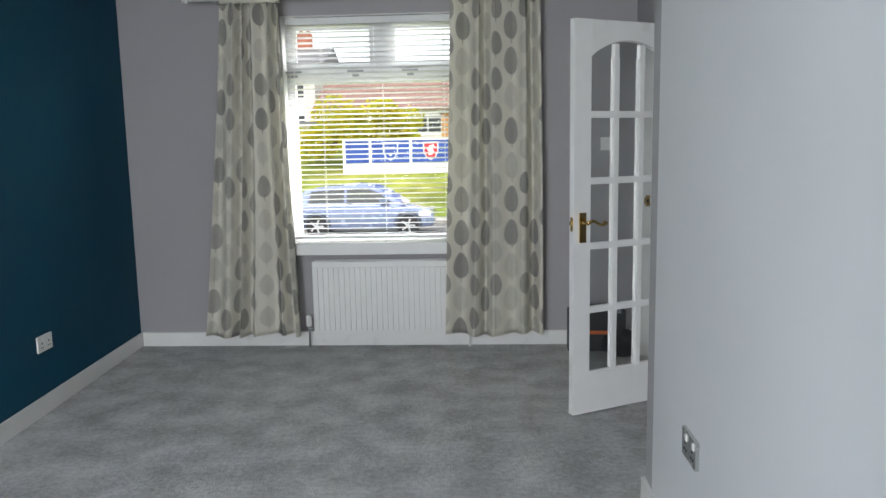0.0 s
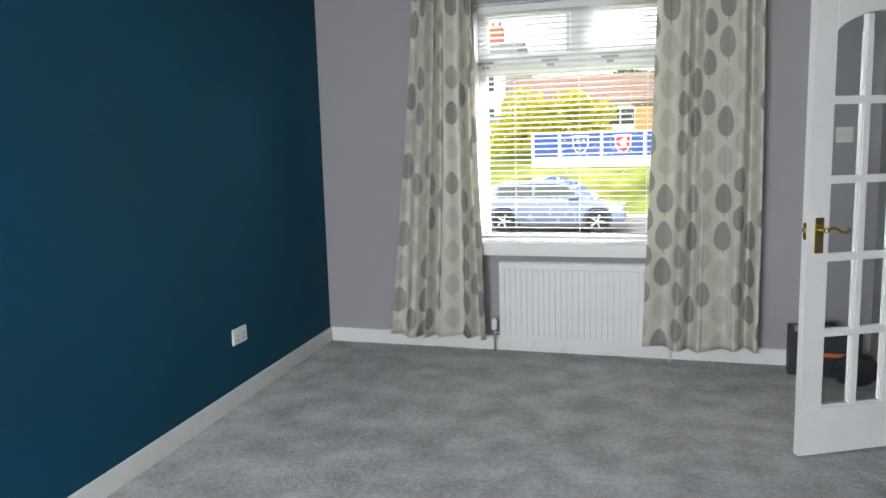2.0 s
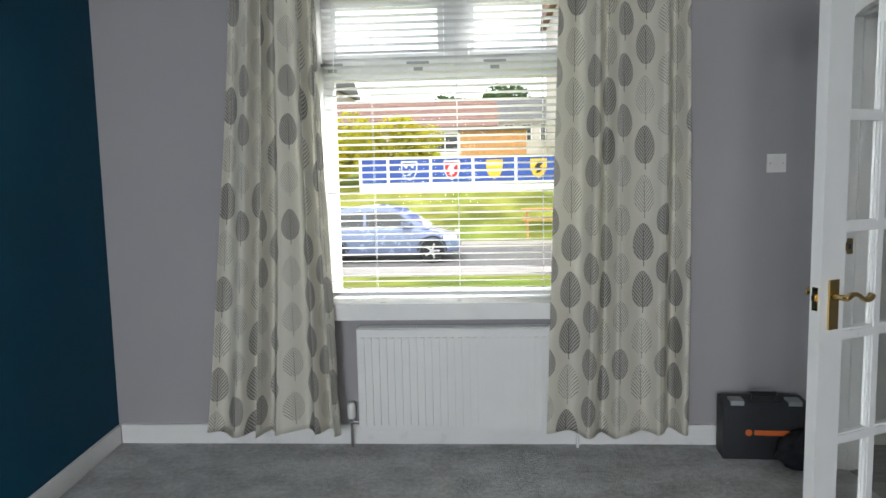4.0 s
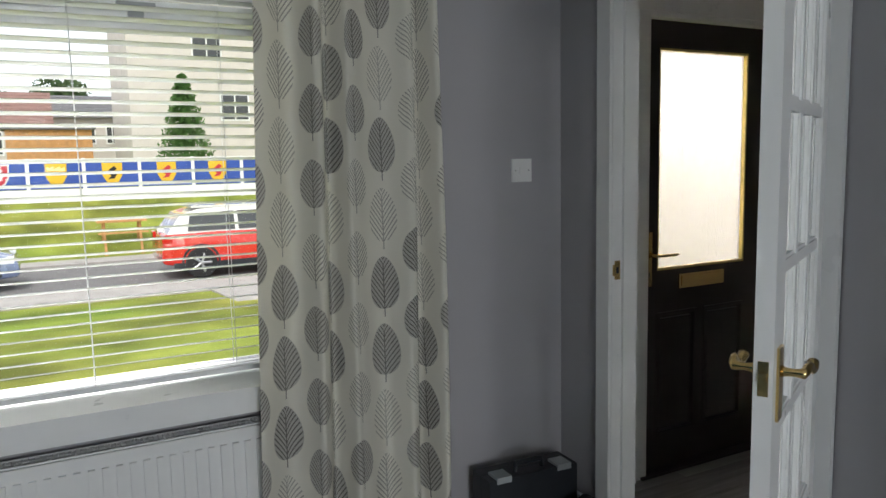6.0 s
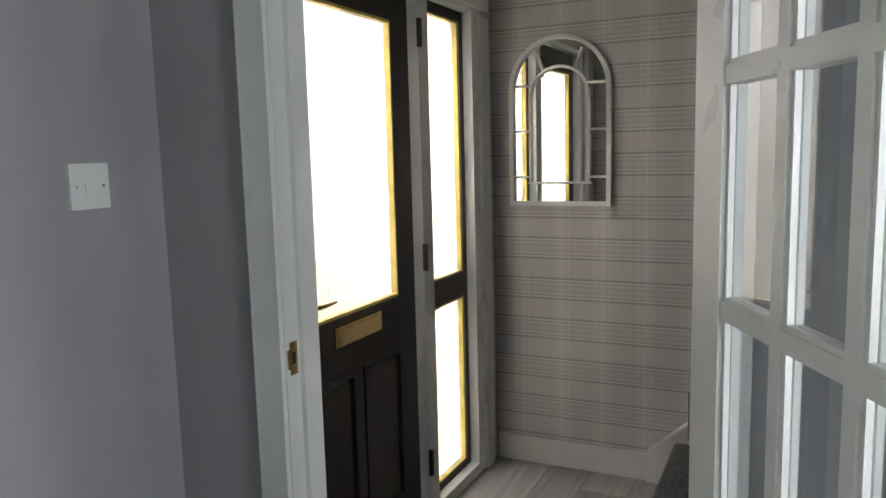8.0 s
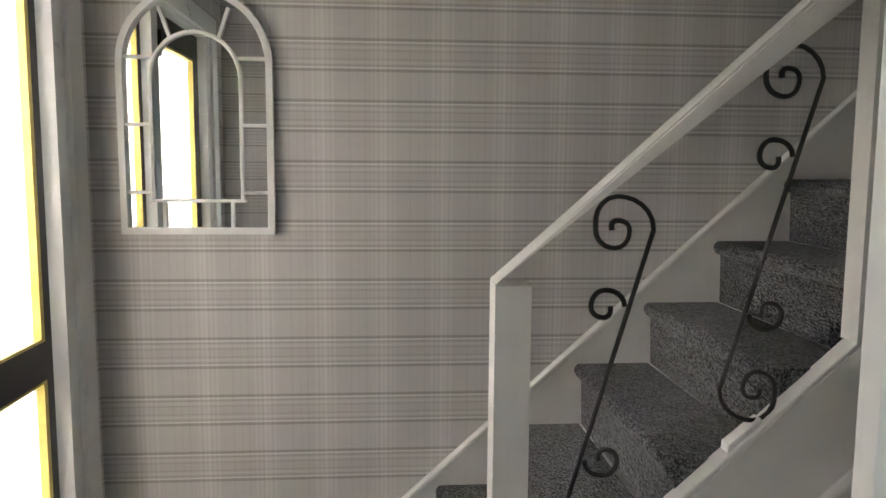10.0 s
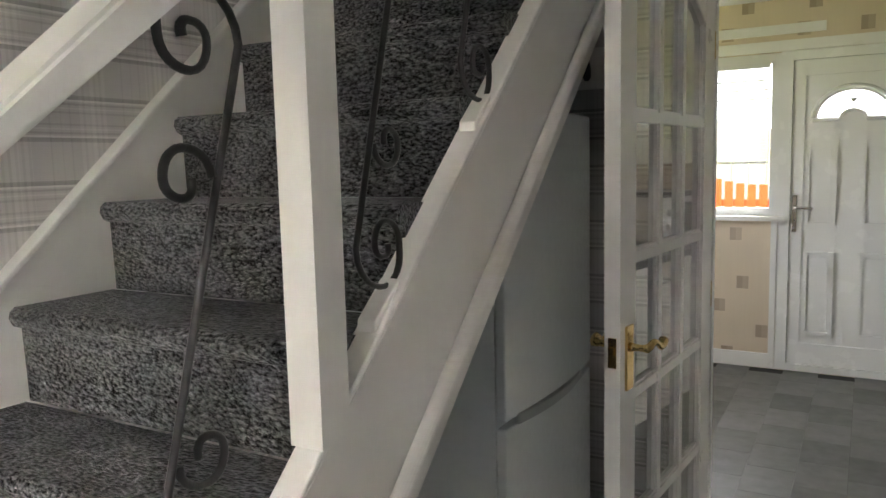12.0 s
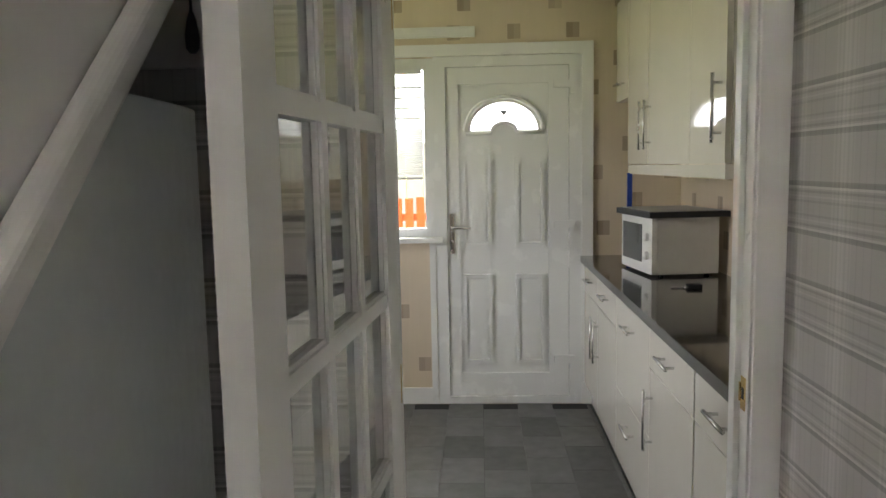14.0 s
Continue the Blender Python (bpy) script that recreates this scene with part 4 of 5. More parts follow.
part("outer_string", bev(prism(pl([(yb, string_z(yb) - low), (yb, string_z(yb)), (ye, string_z(ye)), (ye, string_z(ye) - low)]), 2.509 - 2.83, 2.545 - 2.83), 0.003, 1), STRINGW, stair, "white painted outer string")
part("string_cap", bev(prism(pl([(yb, string_z(yb) + 0.001), (yb, string_z(yb) + 0.016), (ye, string_z(ye) + 0.016), (ye, string_z(ye) + 0.001)]), 2.506 - 2.83, 2.556 - 2.83), 0.004), STRINGW, stair)
part("string_bead", bev(prism(pl([(4.22, string_z(4.22) - low), (4.22, string_z(4.22) - low + 0.065), (ye, string_z(ye) - low + 0.065), (ye, string_z(ye) - low)]), 2.476 - 2.83, 2.5085 - 2.83), 0.014, 4), STRINGW, stair, "rounded white bead under the string")
for yy in (3.70, 3.29, 2.94, 2.60):
    part("packing_block", bev(prism(pl([(yy + 0.03, string_z(yy + 0.03) + 0.017), (yy + 0.03, string_z(yy + 0.03) + 0.036), (yy - 0.04, string_z(yy - 0.04) + 0.030), (yy - 0.04, string_z(yy - 0.04) + 0.017)]), 2.512 - 2.83, 2.548 - 2.83), 0.003), STRINGW, stair)
WS = lambda y: 0.735 + 0.912 * (3.94 - y)
part("wall_string", prism(pl([(4.62, 0.0), (4.62, WS(4.62)), (ye, WS(ye)), (ye, WS(ye) - 0.35), (4.35, 0.0)]), 3.327 - 2.83, 3.3575 - 2.83), STRINGW, stair, "white wall string against the wallpaper")
part("string_lip", bev(prism(pl([(4.62, WS(4.62) + 0.001), (4.62, WS(4.62) + 0.02), (ye, WS(ye) + 0.02), (ye, WS(ye) + 0.001)]), 3.315 - 2.83, 3.3575 - 2.83), 0.004), STRINGW, stair)

bal = thing("stair_balustrade", 2.53, 4.27, 0.0, "white newel posts and handrail with black iron scrolls", "balustrade")
part("newel_post", bev(boxes((-0.032, 0.045, -0.115, -0.042, 0.0, 1.165)), 0.010), STRINGW, bal, "square white newel post")
part("newel_post", bev(boxes((-0.027, 0.030, -0.864, -0.800, string_z(3.46) + 0.01, H - 0.001)), 0.006), STRINGW, bal, "tall square white post")


def rail_z(y):
    return 1.168 + 0.905 * (4.228 - y)


for a, b in ((4.228, 3.471), (3.405, 2.05)):
    hr = prism([(a - 4.27, rail_z(a) - 0.085 * (a < 4)), (a - 4.27, rail_z(a)), (b - 4.27, rail_z(b)), (b - 4.27, rail_z(b) - 0.085)], -0.034, 0.047)
    if a > 4:
        bmesh.ops.bevel(hr, geom=[e for e in hr.edges], offset=0.009, segments=2, affect="EDGES", clamp_overlap=True)
    part("handrail", hr, STRINGW, bal, "white painted handrail")


def curl(cy, cz, radii, start, per=6):
    """A curl of bar: radii at quarter turns, always turning the same way."""
    out, n = [], (len(radii) - 1) * per
    for k in range(n + 1):
        q = k / per
        i = min(int(q), len(radii) - 2)
        f = q - i
        f = f * f * (3 - 2 * f)
        r = radii[i] * (1 - f) + radii[i + 1] * f
        a = start - q * math.pi / 2
        out.append((0, cy + r * math.cos(a), cz + r * math.sin(a)))
    return out


def iron_scroll(y0, label):
    """One wrought S-scroll set between string and rail; y0 is the foot."""
    dz, dy = string_z(y0) - string_z(3.713), y0 - 3.86 - 4.27
    big, small = [0.078, 0.068, 0.042, 0.037, 0.028, 0.019, 0.008], [0.042, 0.034, 0.028, 0.023, 0.012]
    up = curl(3.787 + dy, 1.580 + dz, big, math.pi)
    down = curl(3.816 + dy, 0.938 + dz, big, 0.0)
    stem = [(0, 3.709 + 0.185 * k / 6 + dy, 1.580 - 0.642 * k / 6 + dz) for k in range(1, 6)]
    main = part("iron_scroll", tube(up[::-1] + stem + down, 0.0062, 8, flat=0.8), IRON, bal, label, True)
    part("scroll_curl", tube(curl(3.806 + dy, 1.423 + dz, small, math.pi), 0.0055, 8), IRON, main, "", True)
    part("scroll_curl", tube(curl(3.797 + dy, 1.097 + dz, small, 0.0), 0.0055, 8), IRON, main, "", True)


for yy in (4.052, 3.713, 3.306, 2.958, 2.61):
    iron_scroll(yy, "black wrought-iron scroll")

# ---- fridge under the stairs ----
fr = thing("fridge_freezer", 2.545, 2.435, 0.0, "white fridge freezer with bowed doors under the stairs", "fridge freezer")
part("body", bev(boxes((0.05, 0.60, -0.30, 0.30, 0.02, 1.54)), 0.006), FRIDGE, fr)


def bowed(z0, z1):
    n = 14
    front = [(0.022 * (4 * (k / n - 0.5) ** 2), -0.30 + 0.60 * k / n) for k in range(n + 1)]
    return bev(prism(front + [(0.048, 0.30), (0.048, -0.30)], z0, z1, "z"), 0.005, 2, 0.6)


part("fridge_door", bowed(0.835, 1.555), FRIDGE, fr, "upper bowed door")
part("freezer_door", bowed(0.05, 0.815), FRIDGE, fr, "lower bowed door")
part("door_handle", bev(prism([(-0.012 + 0.022 * (4 * (k / 10 - 0.5) ** 2), -0.19 + 0.44 * k / 10) for k in range(11)] + [(0.02, 0.25), (0.02, -0.19)], 0.816, 0.842, "z"), 0.003), GREYPLASTIC, fr, "grey handle strip between the doors")
part("plinth", boxes((0.03, 0.55, -0.29, 0.29, 0.0, 0.019)), BLACKPLASTIC, fr)

rail_b = thing("wall_board", 2.90, 1.84, 1.66, "white painted timber board on the wall above the fridge", "wall board")
part("board", bev(boxes((-0.36, 0.40, 0.0005, 0.018, 0.0, 0.13)), 0.004), STRINGW, rail_b)
cord = thing("hanging_cord", 2.665, 1.872, 1.66, "black cord with a dark pull hanging under the stairs", "pull cord")
part("cord", tube([(-0.012, -0.012, 0.33), (-0.01, -0.004, 0.24), (0.0, 0.0, 0.16), (0.0, 0.0, 0.10)], 0.003, 6), BLACKPLASTIC, cord, "", True)
part("pull", tube([(0, 0, 0.105), (0, 0, 0.09), (0, 0, 0.06), (0, 0, 0.035), (0, 0, 0.025)], [0.004, 0.009, 0.014, 0.013, 0.006], 12), BLACKPLASTIC, cord, "", True)
part("hook", tube([(-0.012, -0.031, 0.335), (-0.012, -0.012, 0.33), (-0.012, -0.006, 0.34)], 0.003, 6), CHROME, cord)

# ---- kitchen: back door and window ----
kd = tagged(new("door_2"), "white upvc back door with a fan light", "back door", "", "structure")
kd.location = (0, -1.12, 0)
part("door_frame", bev(boxes((1.50, 1.575, -0.07, 0.012, 0, 2.09), (2.30, 2.37, -0.07, 0.012, 0, 2.09), (1.575, 2.30, -0.07, 0.012, 2.03, 2.09), (1.575, 2.30, -0.07, 0.012, 0, 0.045)), 0.006), UPVC, kd)
part("architrave", bev(boxes((1.435, 1.50, 0.0005, 0.022, 0, 2.16), (1.50, 3.12, 0.0005, 0.022, 2.092, 2.16)), 0.006), WHITE, kd, "white painted surround")
part("architrave", bev(boxes((2.372, 2.41, 0.0005, 0.018, 0.0, 1.005)), 0.005), WHITE, kd)
lf = part("door_leaf", bev(boxes((1.577, 1.695, -0.05, 0.0, 0.047, 2.028), (2.225, 2.298, -0.05, 0.0, 0.047, 2.028), (1.695, 2.225, -0.05, 0.0, 1.93, 2.028), (1.695, 2.225, -0.05, 0.0, 0.047, 0.19), (1.5755, 1.579, -0.066, -0.0505, 0.047, 2.028), (2.296, 2.2995, -0.066, -0.0505, 0.047, 2.028)), 0.005), UPVC, kd, "white upvc door leaf")
ax, az, aw = 1.955, 1.66, 0.20
outer = [(ax + aw * math.cos(math.pi * k / 18), az + 0.165 * math.sin(math.pi * k / 18)) for k in range(19)]
notch = [(ax + 0.06 * math.cos(math.pi * (1 - k / 10)), az + 0.055 * math.sin(math.pi * k / 10)) for k in range(11)]
up = [(1.695, az), (1.695, 1.93), (2.225, 1.93), (2.225, az)]
part("door_panel", prism(up + outer + [], -0.03, -0.012, "y"), UPVC, lf)
part("door_panel", prism([(1.695, 0.19), (1.695, az)] + [(ax - aw, az)] + notch + [(ax + aw, az), (2.225, az), (2.225, 0.19)], -0.03, -0.012, "y"), UPVC, lf)
fan = part("fan_light", prism(outer + notch, -0.024, -0.018, "y"), GLASS, lf, "arched fan light pane")
fan.visible_shadow = False
rim_o = [(ax + (aw + 0.028) * math.cos(math.pi * k / 18), -0.006, az + 0.193 * math.sin(math.pi * k / 18)) for k in range(19)]
part("fan_moulding", tube(rim_o, 0.013, 8), UPVC, lf, "", True)
part("fan_moulding", tube([(ax - aw - 0.028, -0.006, az - 0.016), (ax - 0.075, -0.006, az - 0.016)] + [(ax + 0.075 * math.cos(math.pi * (1 - k / 10)), -0.006, az - 0.016 + 0.06 * math.sin(math.pi * k / 10)) for k in range(1, 10)] + [(ax + 0.075, -0.006, az - 0.016), (ax + aw + 0.028, -0.006, az - 0.016)], 0.011, 8), UPVC, lf, "", True)
part("glass_motif", prism([(ax - 0.025, az + 0.115), (ax + 0.025, az + 0.115), (ax, az + 0.085)], -0.0178, -0.0165, "y"), GREYPLASTIC, lf)
for xa, xb in ((1.72, 1.895), (2.035, 2.21)):
    for za, zb in ((0.97, 1.49), (0.25, 0.80)):
        part("panel_moulding", bev(boxes((xa, xa + 0.022, -0.0118, 0.004, za, zb), (xb - 0.022, xb, -0.0118, 0.004, za, zb), (xa + 0.022, xb - 0.022, -0.0118, 0.004, za, za + 0.022), (xa + 0.022, xb - 0.022, -0.0118, 0.004, zb - 0.022, zb)), 0.006), UPVC, lf)
        part("raised_panel", bev(boxes((xa + 0.034, xb - 0.034, -0.0118, -0.005, za + 0.034, zb - 0.034)), 0.006, 1), UPVC, lf)
kp = part("handle_plate", bev(boxes((2.258, 2.286, 0.0005, 0.010, 0.93, 1.17)), 0.005), CHROME, kd, "chrome backplate")
part("lever", tube([(2.272, 0.01, 1.09), (2.272, 0.05, 1.09), (2.255, 0.055, 1.09), (2.16, 0.055, 1.085)], [0.010, 0.009, 0.009, 0.008], 10), CHROME, kp, "chrome lever", True)
for z in (0.28, 1.10, 1.92):
    part("hinge", bev(boxes((1.545, 1.665, 0.0125, 0.032, z - 0.022, z + 0.022), (1.548, 1.572, 0.0125, 0.036, z - 0.06, z + 0.01)), 0.005), UPVC, kd, "white flag hinge")

kw = tagged(new("window_2"), "white kitchen window with a part-lowered blind", "window", "", "structure")
kw.location = (0, -1.19, 1.03)
part("window_frame", bev(boxes((2.372, 2.43, -0.03, 0.035, 0, 1.06), (2.99, 3.05, -0.03, 0.035, 0, 1.06), (2.43, 2.99, -0.03, 0.035, 0, 0.05), (2.43, 2.99, -0.03, 0.035, 1.0, 1.06)), 0.006), UPVC, kw)
kpane = part("pane", boxes((2.43, 2.99, 0.0, 0.006, 0.05, 1.0)), GLASS, kw)
kpane.visible_shadow = False
structure("window_sill", bev(boxes((2.33, 3.10, -1.16, -1.06, 1.0, 1.03)), 0.008), WHITE, "white kitchen window board", "window sill")
kb = thing("kitchen_blind", 2.71, -1.135, 1.38, "white venetian blind lowered halfway", "blind")
part("head_rail", bev(boxes((-0.27, 0.27, -0.018, 0.018, 0.62, 0.65)), 0.003), SLAT, kb)
part("bottom_rail", bev(boxes((-0.27, 0.27, -0.012, 0.012, 0.0, 0.012)), 0.003), SLAT, kb)
for k in range(26):
    ob = part("slat", boxes((-0.27, 0.27, -0.012, 0.012, 0, 0.001)), SLAT, kb)
    ob.matrix_local = pose(0, 0, 0.03 + k * 0.0125 if k < 22 else 0.36 + (k - 22) * 0.06, 25, 0, 0)
vent = thing("wall_vent", 2.42, -1.12, 2.20, "cream louvred trickle vent above the window", "vent")
part("cover", bev(boxes((-0.30, 0.36, 0, 0.02, 0, 0.06)), 0.005), PLASTIC, vent)
for k in range(3):
    part("louvre", boxes((-0.28, 0.34, 0.0205, 0.025, 0.012 + k * 0.014, 0.017 + k * 0.014)), PLASTIC, vent)

# ---- kitchen: units, worktop, microwave ----
FX = 1.485


def bar_handle(parent, y0, z0, y1, z1, x):
    b = part("bar_handle", tube([(x + 0.032, y0, z0), (x + 0.032, y1, z1)], 0.0065, 10), CHROME, parent, "brushed steel bar handle", True)
    for q in (0.14, 0.86):
        yy, zz = y0 + (y1 - y0) * q, z0 + (z1 - z0) * q
        part("stand_off", tube([(x, yy, zz), (x + 0.028, yy, zz)], 0.005, 8), CHROME, b)


def base_unit(y0, y1, fronts, label):
    """fronts: rows of (ya, yb, za, zb, handle) where handle is 'h', 'l' or 'r'."""
    u = thing("base_unit", FX, (y0 + y1) / 2, 0.0, label, "kitchen cabinet", "base units under the worktop")
    c = (y0 + y1) / 2
    back = -0.56 if y1 < 0.84 else -0.43
    part("body", boxes((back, -0.022, y0 - c + 0.001, y1 - c - 0.001, 0.13, 0.868)), CREAM, u)
    part("plinth", boxes((back + 0.02, -0.045, y0 - c + 0.001, y1 - c - 0.001, 0.0, 0.128)), CREAM, u)
    for ya, yb, za, zb, hd in fronts:
        d = part("drawer_front" if hd == "h" else "door", bev(boxes((-0.02, 0.0, ya - c + 0.002, yb - c - 0.002, za + 0.002, zb - 0.002)), 0.003), CREAM, u, "cream gloss front")
        m = (ya + yb) / 2 - c
        if hd == "h":
            zc = za + (zb - za) * 0.55 if zb - za < 0.25 else zb - 0.10
            bar_handle(d, m - 0.08, zc, m + 0.08, zc, 0.0)
        else:
            yy = (ya - c + 0.05) if hd == "l" else (yb - c - 0.05)
            bar_handle(d, yy, zb - 0.30, yy, zb - 0.07, 0.0)


base_unit(-1.115, -0.05, [(-1.115, -0.60, 0.70, 0.865, "h"), (-0.60, -0.05, 0.70, 0.865, "h"), (-1.115, -0.60, 0.135, 0.70, "r"), (-0.60, -0.05, 0.135, 0.70, "l")], "cream gloss double base unit with two drawers")
base_unit(-0.05, 0.62, [(-0.05, 0.62, 0.43, 0.865, "h"), (-0.05, 0.62, 0.135, 0.43, "h")], "cream gloss pan drawer unit with two deep drawers")
base_unit(0.62, 1.19, [(0.62, 1.19, 0.70, 0.865, "h"), (0.62, 1.19, 0.135, 0.70, "l")], "cream gloss single base unit")
base_unit(1.20, 1.735, [(1.20, 1.735, 0.70, 0.865, "h"), (1.20, 1.735, 0.135, 0.70, "r")], "cream gloss end base unit beside the doorway")
wt = bev(boxes((0.922, 1.508, -1.118, 0.845, 0.87, 0.908), (1.045, 1.508, 0.845, 1.735, 0.87, 0.908)), 0.006, 3)
solid("worktop", wt, WORKTOP, "black gloss worktop along the cream units", "worktop")


def wall_unit(y0, y1, z0, z1, label, hands_at):
    u = thing("wall_unit", 1.30, (y0 + y1) / 2, z0, label, "kitchen cabinet", "wall units")
    c = (y0 + y1) / 2
    part("body", boxes((-0.378, -0.022, y0 - c + 0.001, y1 - c - 0.001, 0.0, z1 - z0)), CREAM, u)
    for ya, yb, hy, hz in hands_at:
        d = part("door", bev(boxes((-0.02, 0.0, ya - c + 0.002, yb - c - 0.002, 0.002, z1 - z0)), 0.003), CREAM, u, "cream gloss door")
        if hz:
            bar_handle(d, hy - c, 0.07, hy - c, 0.30, 0.0)
        else:
            bar_handle(d, hy - c - 0.08, 0.09, hy - c + 0.08, 0.09, 0.0)
    return u


wall_unit(-1.115, -0.77, 1.80, 2.36, "short cream gloss wall unit", [(-1.115, -0.77, -0.94, 0)])
wall_unit(-0.765, -0.29, 1.445, 2.36, "cream gloss wall unit with a steel handle", [(-0.765, -0.29, -0.34, 1)])
wall_unit(-0.285, 0.845, 1.445, 2.36, "wide cream gloss wall unit", [(-0.285, 0.42, -0.23, 1), (0.42, 0.845, 0.80, 1)])
solid("light_pelmet", bev(boxes((1.262, 1.298, -0.765, 0.845, 1.395, 1.443)), 0.006), CREAM, "cream pelmet under the wall units", "pelmet")

mw = thing("microwave", 1.325, -0.42, 0.909, "white microwave oven with a dark window", "microwave", turn=8)
part("case", bev(boxes((-0.33, -0.03, -0.21, 0.22, 0.012, 0.285)), 0.008), PLASTIC, mw, "white casing")
part("fascia", bev(boxes((-0.028, 0.0, -0.21, 0.22, 0.012, 0.285)), 0.006), PLASTIC, mw)
part("door_window", bev(boxes((0.0005, 0.004, -0.18, 0.09, 0.06, 0.245)), 0.002), SHELFGLASS, mw, "dark oven window")
for z in (0.10, 0.19):
    part("dial", tube([(0.0005, 0.165, z), (0.018, 0.165, z)], 0.02, 16), PLASTIC, mw, "", True)
for y in (-0.17, 0.18):
    for x in (-0.29, -0.06):
        part("foot", tube([(x, y, 0.0), (x, y, 0.0115)], 0.012, 10), BLACKPLASTIC, mw)
tray = thing("glass_chopping_board", 1.165, -0.41, 1.1945, "dark board lying on the microwave", "chopping board", turn=8)
part("board", bev(boxes((-0.20, 0.19, -0.235, 0.245, 0.0, 0.028)), 0.006), BLACKPLASTIC, tray)
part("top_sheet", boxes((-0.18, 0.17, -0.215, 0.225, 0.0285, 0.031)), GREYPLASTIC, tray)
solid("blue_cutting_mat", bev(boxes((1.285, 1.31, -0.735, -0.715, 0.909, 1.40)), 0.004), BLUEPL, "blue plastic strip standing on the worktop", "chopping board")
keys = thing("bunch_of_keys", 1.18, 0.10, 0.909, "small bunch of dark keys on the worktop", "keys")
part("fob", bev(boxes((-0.03, 0.03, -0.02, 0.02, 0.0, 0.016)), 0.004), BLACKPLASTIC, keys)
part("key_ring", tube([(0.03 + 0.018 * math.cos(a * 0.5), 0.018 * math.sin(a * 0.5), 0.004) for a in range(13)], 0.002, 6), CHROME, keys)
part("key", boxes((0.045, 0.10, -0.005, 0.005, 0.001, 0.004)), CHROME, keys)

# ---- floor pieces ----
hall_floor = bpy.data.objects["floor_hall"]
plank_me = mesh_of("plank", bev(boxes((-0.598, 0.598, -0.0935, 0.0935, -0.0055, 0.0)), 0.0012, 1), PLANK)
k = 0
for i in range(19):
    y = 1.93 + i * 0.189
    for j in range(3):
        x = 1.50 + ((i * 0.43) % 1.2) - 0.6 + j * 1.2
        a, b = max(x - 0.6, 1.45), min(x + 0.6, 3.36)
        if b - a < 0.1 or y > 5.35:
            continue
        ob = new("plank", plank_me)
        ob.parent = hall_floor
        ob.matrix_world = pose((a + b) / 2, y, 0) @ Matrix.Diagonal(((b - a) / 1.2, 1, 1, 1))
kit_floor = bpy.data.objects["floor_kitchen"]
tile_me = mesh_of("tile", bev(boxes((-0.104, 0.104, -0.149, 0.149, -0.0055, 0.0)), 0.0006, 1), VINYL)
for i in range(15):
    for j in range(10):
        x, y = 0.95 + i * 0.209, -1.00 + j * 0.30 + (0.15 if i % 2 else 0.0)
        if y + 0.149 > 1.79 or y - 0.149 < -1.3 or x > 3.95:
            continue
        ob = new("tile", tile_me)
        ob.parent = kit_floor
        ob.matrix_world = pose(x, y, 0)


# ---- outdoors ----
GRASS = material("mown_grass", (0.17, 0.19, 0.045), 0.9, vary=0.45, scale=0.9, bump=0.5, bscale=40, spec=0.1)
ASPHALT = material("asphalt", (0.16, 0.155, 0.155), 0.9, vary=0.15, scale=3, bump=0.3, bscale=60)
PAVING = material("concrete_paving", (0.36, 0.34, 0.32), 0.9, vary=0.12, scale=2, bump=0.2, bscale=40)
RENDERW = material("pale_render", (0.62, 0.58, 0.55), 0.9, vary=0.05, scale=1.5, bump=0.2, bscale=30)
ROOFT = material("brown_roof_tile", (0.25, 0.15, 0.13), 0.85, vary=0.2, scale=4, bump=0.4, bscale=12)
SLATER = material("grey_slate", (0.16, 0.16, 0.17), 0.8, vary=0.2, scale=5)
BRICKR = material("red_chimney_brick", (0.36, 0.13, 0.09), 0.9, vary=0.2, scale=8)
TIMBER = material("orange_timber_board", (0.50, 0.26, 0.10), 0.8, vary=0.2, scale=6)
ORFENCE = material("bright_orange_fence_stain", (0.80, 0.10, 0.02), 0.8, vary=0.15, scale=6)
DARKWIN = material("house_window_glass", (0.06, 0.065, 0.07), 0.1)
BARK = material("bark", (0.10, 0.075, 0.055), 0.9, vary=0.3, scale=10, bump=0.5, bscale=30)
BANNERB = material("blue_banner", (0.03, 0.08, 0.36), 0.55, vary=0.12, scale=1.5)
GOLDP = material("banner_yellow", (0.75, 0.47, 0.03), 0.6)
REDP = material("banner_red", (0.50, 0.03, 0.05), 0.6)
CARBLUE = material("metallic_blue_paint", (0.20, 0.25, 0.42), 0.25, metal=0.4, vary=0.03, coat=1.0)
CARRED = material("red_car_paint", (0.60, 0.03, 0.02), 0.25, vary=0.03, coat=1.0)
CARWHITE = material("white_car_roof", (0.75, 0.75, 0.74), 0.25, coat=1.0)
TYRE = material("tyre_rubber", (0.02, 0.02, 0.021), 0.85)
ALLOY = material("alloy_wheel", (0.6, 0.6, 0.62), 0.3, metal=0.9)
LAMPGL = material("headlamp_lens", (0.75, 0.77, 0.8), 0.1, coat=1.0)
TAILGL = material("tail_lamp_lens", (0.5, 0.01, 0.01), 0.15, coat=1.0)


